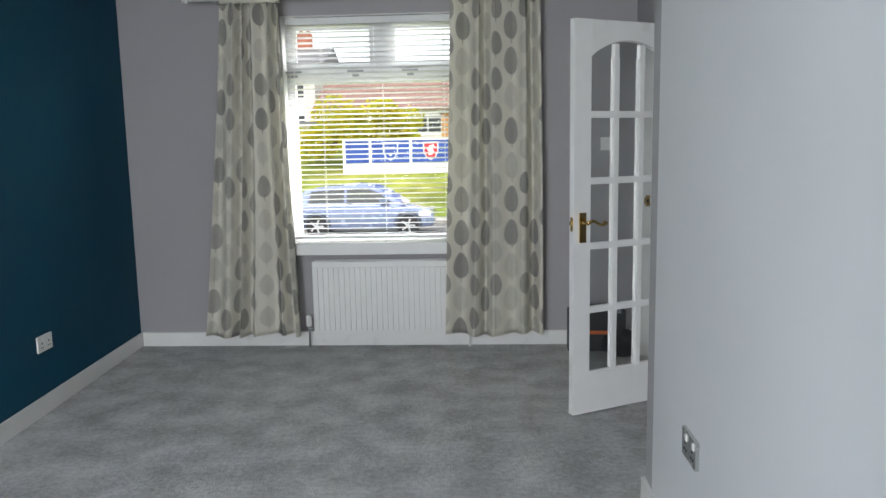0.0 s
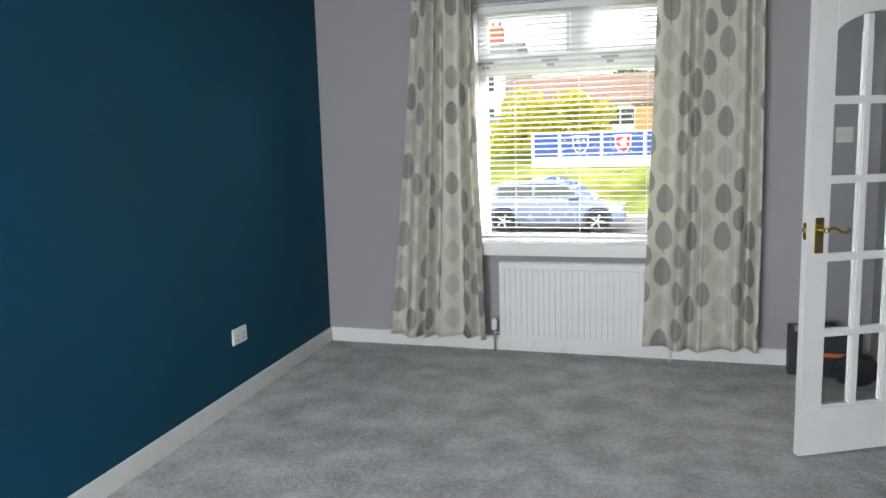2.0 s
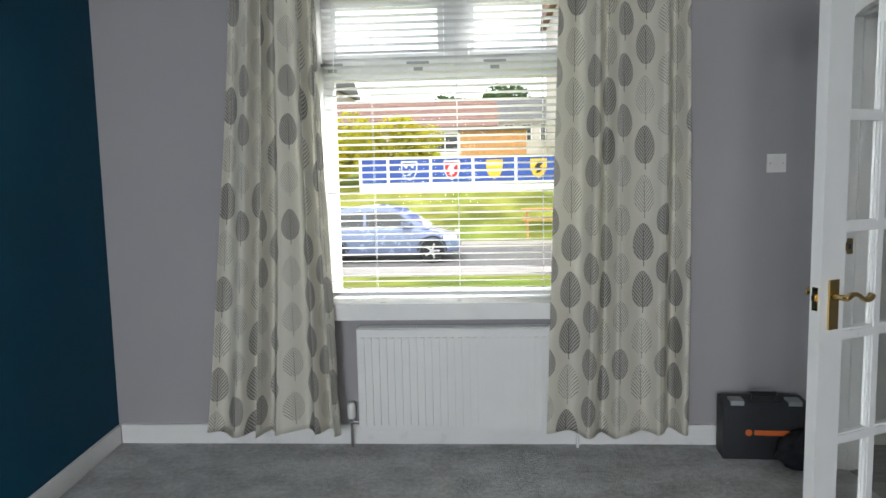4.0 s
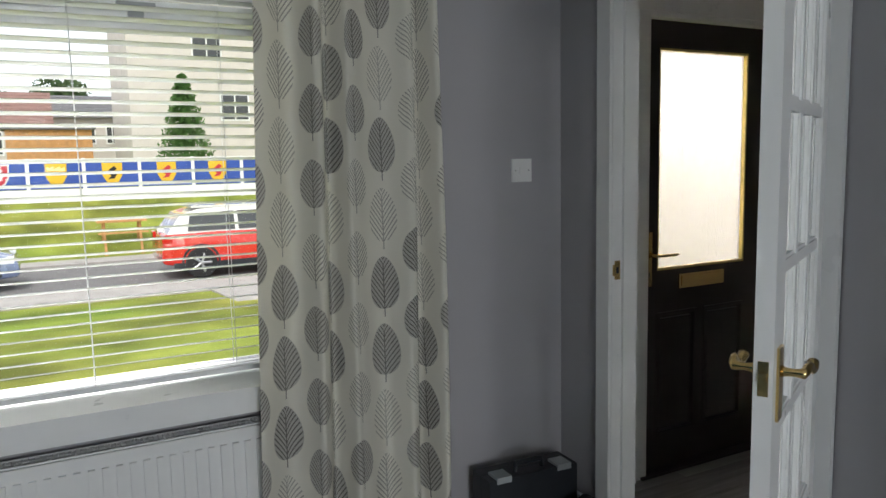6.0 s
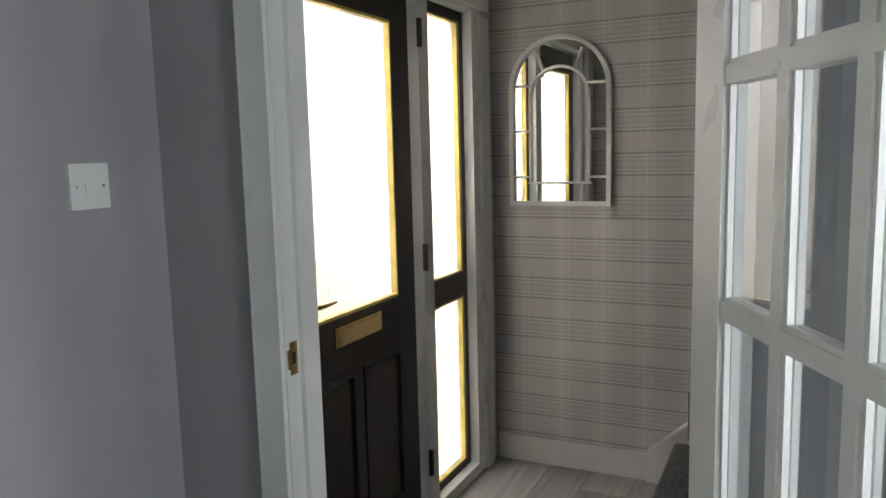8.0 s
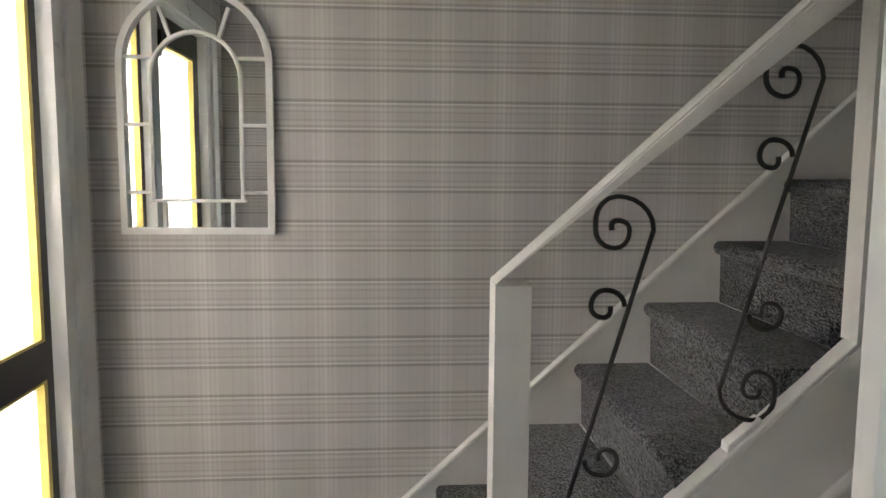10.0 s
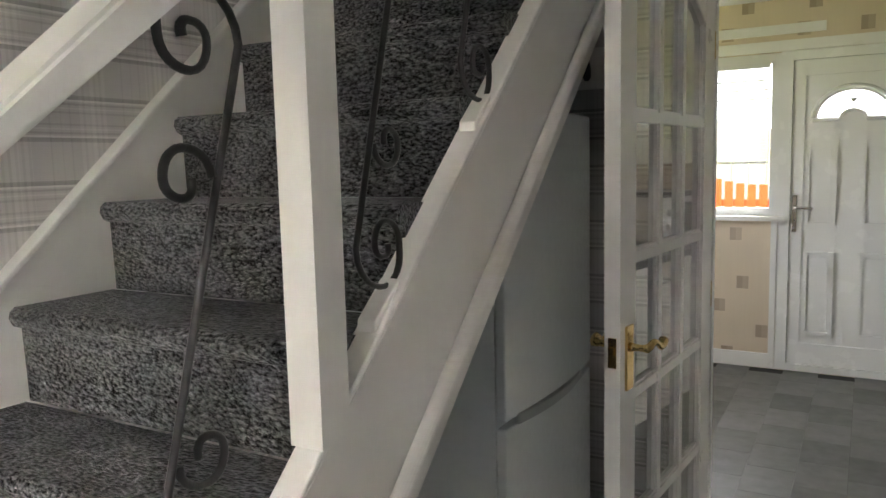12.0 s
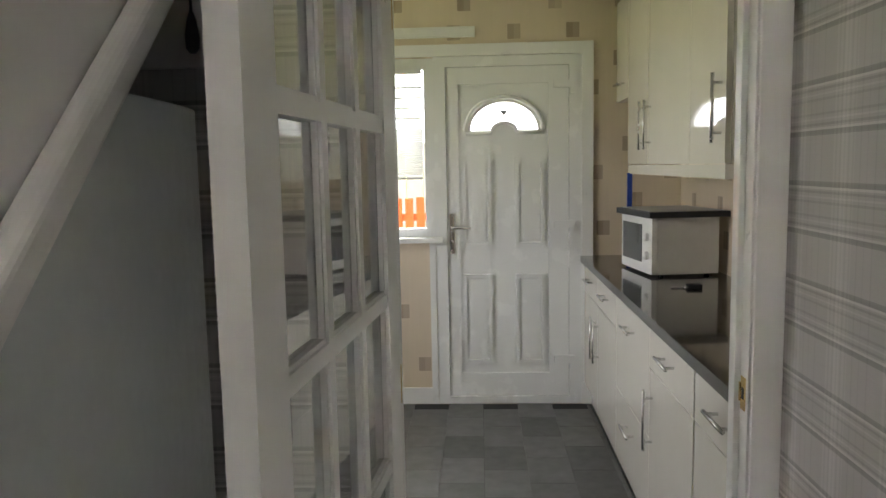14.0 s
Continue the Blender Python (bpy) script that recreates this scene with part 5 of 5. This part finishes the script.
def leaf_material(name, a, b):
    m = material(name, a, 0.7, vary=0.2, scale=3, spec=0.2)
    g = G(m)
    geo = g.n.new("ShaderNodeNewGeometry")
    c = g.mix(geo.outputs["Random Per Island"], a, b)
    g.l.new(c, base_of(m).inputs["Base Color"])
    tr = g.n.new("ShaderNodeBsdfTranslucent")
    g.l.new(c, tr.inputs[0])
    ms = g.n.new("ShaderNodeMixShader")
    ms.inputs[0].default_value = 0.3
    g.l.new(base_of(m).outputs[0], ms.inputs[1])
    g.l.new(tr.outputs[0], ms.inputs[2])
    g.l.new(ms.outputs[0], g.n["Material Output"].inputs[0])
    return m


LEAF_GOLD = leaf_material("golden_leaves", (0.62, 0.50, 0.03), (0.30, 0.36, 0.03))
LEAF_GREEN = leaf_material("conifer_green", (0.05, 0.13, 0.03), (0.10, 0.20, 0.05))
LEAF_WOOD = leaf_material("woodland_green", (0.05, 0.10, 0.04), (0.11, 0.16, 0.07))


def ground_z(y):
    pts = [(-3000, -0.25), (6, -0.45), (12, -0.62), (17.6, -1.0), (18.6, -1.08), (24.0, -1.05), (26.0, -0.35), (28.0, 0.42), (31, 0.85), (38, 1.6), (60, 2.2), (3000, 2.2)]
    for (a, za), (b, zb) in zip(pts, pts[1:]):
        if a <= y <= b:
            return za + (zb - za) * (y - a) / (b - a)
    return 0.0


gbm = bmesh.new()
ys = [-2500, -400, -60, -20, -6, 0, 6, 9, 12, 15, 17.6, 18.6, 24.0, 25, 26, 27, 28, 29.5, 31, 34, 38, 45, 60, 120, 400, 2500]
xs = [-2500, -400, -80, -30, -20, -14, -10, -6, -3, 0, 3, 6, 10, 14, 20, 30, 80, 400, 2500]
rows = [[gbm.verts.new((x, y, ground_z(y) + (0.05 * noise.noise(Vector((x, y, 0)) * 0.4) if 25 < y < 60 and abs(x) < 40 else 0))) for x in xs] for y in ys]
for a, b in zip(rows, rows[1:]):
    for i in range(len(xs) - 1):
        gbm.faces.new((a[i], a[i + 1], b[i + 1], b[i]))
solid("ground", gbm, GRASS, "sloping mown grass with dry yellow patches", "ground", "structure", True)
ggr = G(GRASS)
gn = ggr.noise(ggr.n[GRASS["tc"]].outputs["Object"], 0.35, 5)
tinted(GRASS, ggr.mix(gn, (0.55, 1.0, 0.5), (1.75, 1.35, 1.4)))
structure("road", boxes((-200, 200, 18.9, 23.3, -1.2, -1.035)), ASPHALT, "grey asphalt road", "road")
structure("pavement", bev(boxes((-200, 200, 17.7, 18.88, -1.2, -0.955)), 0.02), PAVING, "pale concrete pavement with a kerb", "pavement")
structure("pavement", bev(boxes((-200, 200, 23.32, 24.3, -1.2, -0.93)), 0.02), PAVING, "far pavement beside the grass", "pavement")
structure("garden_path", prism([(5.9, -0.44), (5.9, -0.40), (17.6, -0.955), (17.6, -1.0)], 2.35, 3.5), PAVING, "sloping paved garden path", "path")


def clump_mesh(name, fn, count, size, mat, seed):
    """Many small leaf cards, each a bent quad, spread by fn."""
    rnd = random.Random(seed)
    verts, faces = [], []
    for _ in range(count):
        p = Vector(fn(rnd))
        a = Vector((rnd.gauss(0, 1), rnd.gauss(0, 1), rnd.gauss(0, 1))).normalized()
        b = a.orthogonal().normalized()
        s = size * rnd.uniform(0.6, 1.4)
        c = a.cross(b) * s * 0.25
        k = len(verts)
        verts += [p - a * s - b * s * 0.5, p + a * s - b * s * 0.5 + c, p + a * s + b * s * 0.5, p - a * s + b * s * 0.5 + c]
        faces += [(k, k + 1, k + 2), (k, k + 2, k + 3)]
    me = bpy.data.meshes.new(name)
    me.from_pydata([tuple(v) for v in verts], [], faces)
    me.materials.append(mat)
    return me


def crown_fn(lobes):
    def fn(rnd):
        cx, cy, cz, r = lobes[rnd.randrange(len(lobes))]
        d = Vector((rnd.gauss(0, 1), rnd.gauss(0, 1), rnd.gauss(0, 1))).normalized() * r * rnd.uniform(0.55, 1.05) ** 0.6
        return cx + d.x, cy + d.y, cz + d.z * 0.85
    return fn


def tree(name, x, y, label, lobes, trunk, count, size, mat, seed, category="tree"):
    t = thing(name, x, y, ground_z(y) - 0.05, label, category)
    tr = tube([(0, 0, 0), (0.05, 0, trunk * 0.5), (0, 0.03, trunk)], [0.16, 0.12, 0.08], 10)
    for lx, ly, lz, r in lobes[:6]:
        tube([(0, 0, trunk * 0.6), (lx * 0.5, ly * 0.5, (trunk + lz) * 0.5), (lx, ly, lz)], [0.08, 0.05, 0.02], 6, tr)
    part("trunk", tr, BARK, t)
    cr = new("crown", clump_mesh("crown", crown_fn(lobes), count, size, mat, seed))
    cr.parent = t


rb = random.Random(5)
gold = [(rb.uniform(-2.0, 2.0), rb.uniform(-0.8, 0.8), 1.3 + rb.uniform(-0.4, 1.0), rb.uniform(0.55, 0.95)) for _ in range(16)]
gold = [(a, b, c - 0.22 * abs(a), r) for a, b, c, r in gold]
tree("golden_shrub", -4.2, 30.2, "broad golden-yellow shrub behind the banner fence", gold, 0.9, 5200, 0.075, LEAF_GOLD, 2, "shrub")
con = []
for k in range(14):
    q = k / 13
    for j in range(3):
        an = j * 2.1 + k
        con.append((0.55 * (1 - q) ** 0.7 * math.cos(an), 0.55 * (1 - q) ** 0.7 * math.sin(an), 0.3 + q * 3.4, 0.55 * (1 - q) + 0.16))
tree("conifer", 4.7, 33.5, "dense green cone-shaped conifer", con, 0.6, 5200, 0.06, LEAF_GREEN, 3)
for tx, ty, sc, sd in ((2.0, 58, 1.0, 11), (-14.5, 60, 1.4, 12), (4.9, 60, 0.8, 13), (-2.5, 66, 1.0, 14)):
    r2 = random.Random(sd)
    tree("broadleaf_tree", tx, ty, "rounded green tree beyond the roofs", [(r2.uniform(-1.6, 1.6) * sc, r2.uniform(-1, 1) * sc, (3.0 + r2.uniform(-0.8, 1.3)) * sc, 1.1 * sc) for _ in range(9)], 2.0, 1800, 0.16, LEAF_WOOD, sd)

# banner fence
bf = thing("banner_fence", -4.70, 28.0, 0.35, "white rail fence hung with blue shield banners", "fence")
sx = [0.0, 0.98, 2.49, 3.98, 5.48, 7.05, 8.65, 10.2, 11.9]
for x in sx:
    part("post", bev(boxes((x - 0.05, x + 0.05, -0.05, 0.05, -0.3, 1.36)), 0.01), UPVC, bf)
for a, b in zip(sx, sx[1:]):
    part("top_rail", boxes((a + 0.05, b - 0.05, -0.035, 0.035, 1.27, 1.34)), UPVC, bf)
    part("banner", boxes((a + 0.052, b - 0.052, -0.012, -0.006, 0.46, 1.265)), BANNERB, bf, "blue banner")
    part("base_board", boxes((a + 0.05, b - 0.05, -0.03, 0.03, 0.05, 0.44)), UPVC, bf, "white base board")
cols = [(BANNERB, UPVC), (UPVC, REDP), (GOLDP, GOLDP), (GOLDP, DARKGAP), (GOLDP, REDP), (GOLDP, REDP), (UPVC, BANNERB)]
for i, (ca, cb) in enumerate(cols):
    x = (sx[i + 1] + sx[i + 2]) / 2 if i + 2 < len(sx) else 11.0

    def shield(s, d):
        return prism([(x - 0.29 * s, 0.87 + 0.33 * s), (x + 0.29 * s, 0.87 + 0.33 * s), (x + 0.28 * s, 0.87 - 0.05 * s), (x + 0.17 * s, 0.87 - 0.25 * s), (x, 0.87 - 0.36 * s), (x - 0.17 * s, 0.87 - 0.25 * s), (x - 0.28 * s, 0.87 - 0.05 * s)], d, d + 0.004, "y")

    sh = part("shield", shield(1.0, -0.018), UPVC if i < 2 else ca, bf, "painted shield")
    part("shield_field", shield(0.86, -0.024), cb if i == 1 else ca, sh)
    if i == 0:
        for qx, qz in ((-0.11, 1.0), (0.11, 1.0), (0.0, 0.74)):
            part("star", prism([(x + qx + (0.075 if k % 2 == 0 else 0.032) * math.sin(k * math.pi / 5), qz + (0.075 if k % 2 == 0 else 0.032) * math.cos(k * math.pi / 5)) for k in range(10)], -0.031, -0.026, "y"), UPVC, sh)
    elif i == 2:
        part("crown_band", prism([(x - 0.24, 0.98), (x - 0.24, 1.12)] + [(x - 0.24 + 0.08 * k, 1.06 if k % 2 else 1.13) for k in range(1, 6)] + [(x + 0.24, 1.12), (x + 0.24, 0.98)], -0.031, -0.026, "y"), BRASS, sh)
    else:
        part("charge", prism([(x - 0.13, 0.70), (x - 0.03, 0.80), (x - 0.15, 0.92), (x - 0.05, 1.03), (x + 0.06, 1.10), (x + 0.14, 1.02), (x + 0.04, 0.94), (x + 0.13, 0.84), (x + 0.05, 0.72)], -0.031, -0.026, "y"), UPVC if i == 1 else cb, sh)


def car(name, x, y, z, label, L, Ht, paint, roofm, suv=False, turn=0.0):
    """Side-on car: lofted shell with tumblehome, inset glass, lamps and wheels. Nose at +x."""
    c = thing(name, x, y, z, label, "car", turn=turn)
    h, w = Ht, 0.88
    belt = h * 0.63
    lower = [(-L / 2, 0.34), (-L / 2 - 0.02, 0.55), (-L / 2 + 0.03, belt), (-L * 0.2, belt + 0.02), (L * 0.19, belt), (L * 0.36, belt - 0.10), (L / 2 - 0.10, belt - 0.22), (L / 2, 0.50), (L / 2 - 0.02, 0.30), (L * 0.3, 0.22), (-L * 0.3, 0.22)]
    part("body", bev(prism(lower, -w, w, "y"), 0.06, 3, 0.25), paint, c, "", True)
    up = [(-L / 2 + 0.10, belt), (-L * 0.40, h - 0.16), (-L * 0.30, h - 0.05), (-L * 0.05, h), (L * 0.06, h - 0.03), (L * 0.13, h - 0.14), (L * 0.30, belt - 0.04)]
    bm = bmesh.new()
    loft = []
    for s in (-1, 1):
        loft.append([bm.verts.new((px, s * (w - 0.06 - 0.16 * max(0, (pz - belt) / (h - belt))), pz)) for px, pz in up])
    for i in range(len(up) - 1):
        bm.faces.new((loft[0][i], loft[0][i + 1], loft[1][i + 1], loft[1][i]))
    bm.faces.new(loft[0])
    bm.faces.new(loft[1][::-1])
    part("cabin", bev(bm, 0.04, 2, 0.3), roofm, c, "", False)
    for s in (-1, 1):
        for pts in ([(-L * 0.37, belt + 0.05), (-L * 0.35, h - 0.17), (-L * 0.12, h - 0.12), (-L * 0.12, belt + 0.05)], [(-L * 0.10, belt + 0.05), (-L * 0.10, h - 0.12), (L * 0.05, h - 0.13), (L * 0.11, h - 0.20), (L * 0.21, belt + 0.05)]):
            bmw2 = bmesh.new()
            vs = [bmw2.verts.new((px, s * (w - 0.048 - 0.16 * (pz - belt) / (h - belt)), pz)) for px, pz in pts]
            vi = [bmw2.verts.new((v.co.x, v.co.y - s * 0.03, v.co.z)) for v in vs]
            bmw2.faces.new(vs)
            bmw2.faces.new(vi[::-1])
            for i in range(len(vs)):
                j = (i + 1) % len(vs)
                bmw2.faces.new((vs[i], vi[i], vi[j], vs[j]))
            part("side_window", bmw2, DARKWIN, c)
        part("door_mirror", bev(boxes((L * 0.13, L * 0.19, min(s * 0.84, s * 1.02), max(s * 0.84, s * 1.02), belt + 0.03, belt + 0.15)), 0.02), paint, c)
        part("headlamp", bev(boxes((L / 2 - 0.42, L / 2 - 0.09, min(s * 0.6, s * 0.885), max(s * 0.6, s * 0.885), belt - 0.32, belt - 0.19)), 0.03), LAMPGL, c)
        part("tail_lamp", bev(boxes((-L / 2 - 0.01, -L / 2 + 0.2, min(s * 0.6, s * 0.885), max(s * 0.6, s * 0.885), belt - 0.18, belt - 0.02)), 0.03), TAILGL, c)
        for wx in (-L * 0.31, L * 0.32):
            r = 0.34 if suv else 0.31
            wh = part("wheel", tube([(wx, s * 0.70, r), (wx, s * 0.72, r), (wx, s * 0.88, r), (wx, s * 0.90, r)], [r - 0.03, r, r, r - 0.03], 24), TYRE, c, "black tyre")
            part("rim", tube([(wx, s * 0.89, r), (wx, s * 0.907, r)], [r * 0.66, r * 0.62], 20), DARKGAP, wh)
            for k in range(5):
                a = k * 2 * math.pi / 5
                part("spoke", tube([(wx, s * 0.909, r), (wx + r * 0.62 * math.cos(a), s * 0.909, r + r * 0.62 * math.sin(a))], 0.028, 6), ALLOY, wh)
            part("wheel_arch", tube([(wx + (r + 0.05) * math.cos(a * math.pi / 10), s * 0.872, r + (r + 0.05) * math.sin(a * math.pi / 10)) for a in range(11)], 0.03, 6), BLACKPLASTIC, c)
    if suv:
        part("sill_cladding", bev(boxes((-L * 0.45, L * 0.45, -w - 0.012, -w + 0.02, 0.20, 0.36)), 0.01), BLACKPLASTIC, c)
        part("roof_panel", bev(boxes((-L * 0.34, L * 0.04, -w + 0.2, w - 0.2, h - 0.03, h + 0.02)), 0.02), CARWHITE, c)
    return c


car("hatchback_car", -2.87, 21.0, -1.035, "metallic blue hatchback parked on the road", 3.95, 1.42, CARBLUE, CARBLUE)
car("small_suv", 3.85, 20.6, -1.035, "red compact suv with a white roof", 4.1, 1.56, CARRED, CARWHITE, True)

bench = thing("picnic_bench", 1.45, 24.9, ground_z(24.9), "weathered wooden picnic bench on the grass", "bench")
part("table_top", bev(boxes((-0.62, 0.62, -0.3, 0.3, 0.68, 0.73)), 0.01), TIMBER, bench)
for yy in (-0.62, 0.5):
    part("seat", bev(boxes((-0.62, 0.62, yy, yy + 0.14, 0.40, 0.44)), 0.01), TIMBER, bench)
for xx in (-0.45, 0.45):
    part("leg_frame", tube([(xx, -0.55, -0.35), (xx, -0.15, 0.68)], 0.035, 6), TIMBER, bench)
    part("leg_frame", tube([(xx, 0.55, -0.1), (xx, 0.15, 0.68)], 0.035, 6), TIMBER, bench)


def house(name, x0, x1, y, depth, z0, eaves, ridge, label, wallm, roofm, wins, chimney=None, hip=0.0):
    """Gabled or hipped house; windows on the face towards the road at local (xa, xb, za, zb)."""
    hs = thing(name, (x0 + x1) / 2, y, z0, label, "house")
    c = (x1 - x0) / 2
    part("wall", boxes((-c, c, 0, depth, 0, eaves)), wallm, hs)
    rf = bmesh.new()
    o = 0.35
    vs = [rf.verts.new(p) for p in ((-c - o, -o, eaves), (c + o, -o, eaves), (c + o, depth + o, eaves), (-c - o, depth + o, eaves), (-c - o + hip, depth / 2, ridge), (c + o - hip, depth / 2, ridge))]
    for f in ((0, 1, 5, 4), (2, 3, 4, 5), (0, 4, 3), (1, 2, 5), (3, 2, 1, 0)):
        rf.faces.new([vs[i] for i in f])
    r = part("roof", rf, roofm, hs)
    for k in range(1, 9):
        q = k / 9
        part("tile_course", tube([(-c - o + hip * q, -o + (depth / 2 + o) * q, eaves + (ridge - eaves) * q + 0.01), (c + o - hip * q, -o + (depth / 2 + o) * q, eaves + (ridge - eaves) * q + 0.01)], 0.025, 4), roofm, r)
    for xa, xb, za, zb in wins:
        w = part("window", boxes((xa, xb, -0.04, 0.0, za, zb)), UPVC, hs, "white framed window")
        part("pane", boxes((xa + 0.08, xb - 0.08, -0.05, -0.041, za + 0.08, zb - 0.08)), DARKWIN, w)
        part("mullion", boxes(((xa + xb) / 2 - 0.03, (xa + xb) / 2 + 0.03, -0.06, -0.051, za + 0.08, zb - 0.08)), UPVC, w)
    if chimney:
        ch = part("chimney", bev(boxes((chimney - 0.45, chimney + 0.45, depth / 2 - 0.3, depth / 2 + 0.3, ridge - 0.8, ridge + 0.9)), 0.02), BRICKR, hs)
        for d in (-0.22, 0.22):
            part("chimney_pot", tube([(chimney + d, depth / 2, ridge + 0.9), (chimney + d, depth / 2, ridge + 1.3)], [0.13, 0.1], 10), BRICKR, ch)
    return hs


house("apartment_building", 3.45, 13.5, 40, 9, 1.5, 8.0, 10.8, "tall pale rendered block with a brown roof", RENDERW, ROOFT, [(-2.2, -0.8, 4.9, 6.2), (-1.0, 0.4, 2.0, 3.3), (1.6, 3.0, 4.9, 6.2), (1.6, 3.0, 2.0, 3.3)])
house("bungalow", -8.6, 0.0, 42, 7, 1.5, 1.9, 3.65, "low bungalow with a brown tiled roof", RENDERW, ROOFT, [(-3.0, -1.5, 0.5, 1.6), (1.0, 2.6, 0.5, 1.6)], None, 0.0)
house("dormer_house", 0.4, 4.4, 50, 7, 1.8, 2.4, 3.9, "white house with a row of attic windows", RENDERW, SLATER, [(-1.6, -0.9, 0.9, 2.1), (-0.5, 0.2, 0.9, 2.1), (0.7, 1.4, 0.9, 2.1)])
house("villa", -17.0, -9.4, 45, 9, 1.6, 4.4, 6.2, "pale two-storey house with railings and a red chimney", RENDERW, SLATER, [(-2.8, -1.4, 0.6, 1.9), (0.2, 1.6, 0.6, 1.9), (2.0, 3.2, 0.6, 1.9), (0.2, 1.6, 2.7, 3.9), (2.0, 3.2, 2.7, 3.9)], 2.3)
house("cottage", -14.5, -6.0, 38, 6, 1.4, 1.2, 1.4, "garden wall building in pale stone", RENDERW, SLATER, [])
sh = thing("timber_shed", 0.05, 36.0, ground_z(36), "orange-brown boarded timber shed", "shed")
for k in range(8):
    part("board", bev(boxes((-1.5, 1.5, -0.02 - 0.004 * (k % 2), 0.02, k * 0.19, k * 0.19 + 0.186)), 0.006), TIMBER, sh)
part("shed_roof", boxes((-1.65, 1.65, -0.15, 2.0, 1.53, 1.60)), SLATER, sh)
part("shed_body", boxes((-1.48, 1.48, 0.021, 1.9, 0, 1.52)), TIMBER, sh)

# back garden seen through the kitchen window
bgf = thing("garden_fence", 3.2, -5.0, -0.25, "bright orange stained picket fence", "fence")
for k in range(26):
    part("picket", bev(boxes((-1.6 + k * 0.125, -1.51 + k * 0.125, -0.012, 0.012, 0.0, 1.42 + 0.07 * math.sin(k * 0.45))), 0.006, 1), ORFENCE, bgf)
for z in (0.4, 1.1):
    part("fence_rail", boxes((-1.65, 1.65, -0.05, -0.013, z, z + 0.08)), ORFENCE, bgf)
hd = thing("boundary_fence", 3.0, -9.0, -0.25, "pale weathered board fence behind the garden", "fence")
for k in range(30):
    part("fence_board", boxes((-4.0 + k * 0.27, -3.75 + k * 0.27, -0.01, 0.01, 0, 2.1)), PAVING, hd)
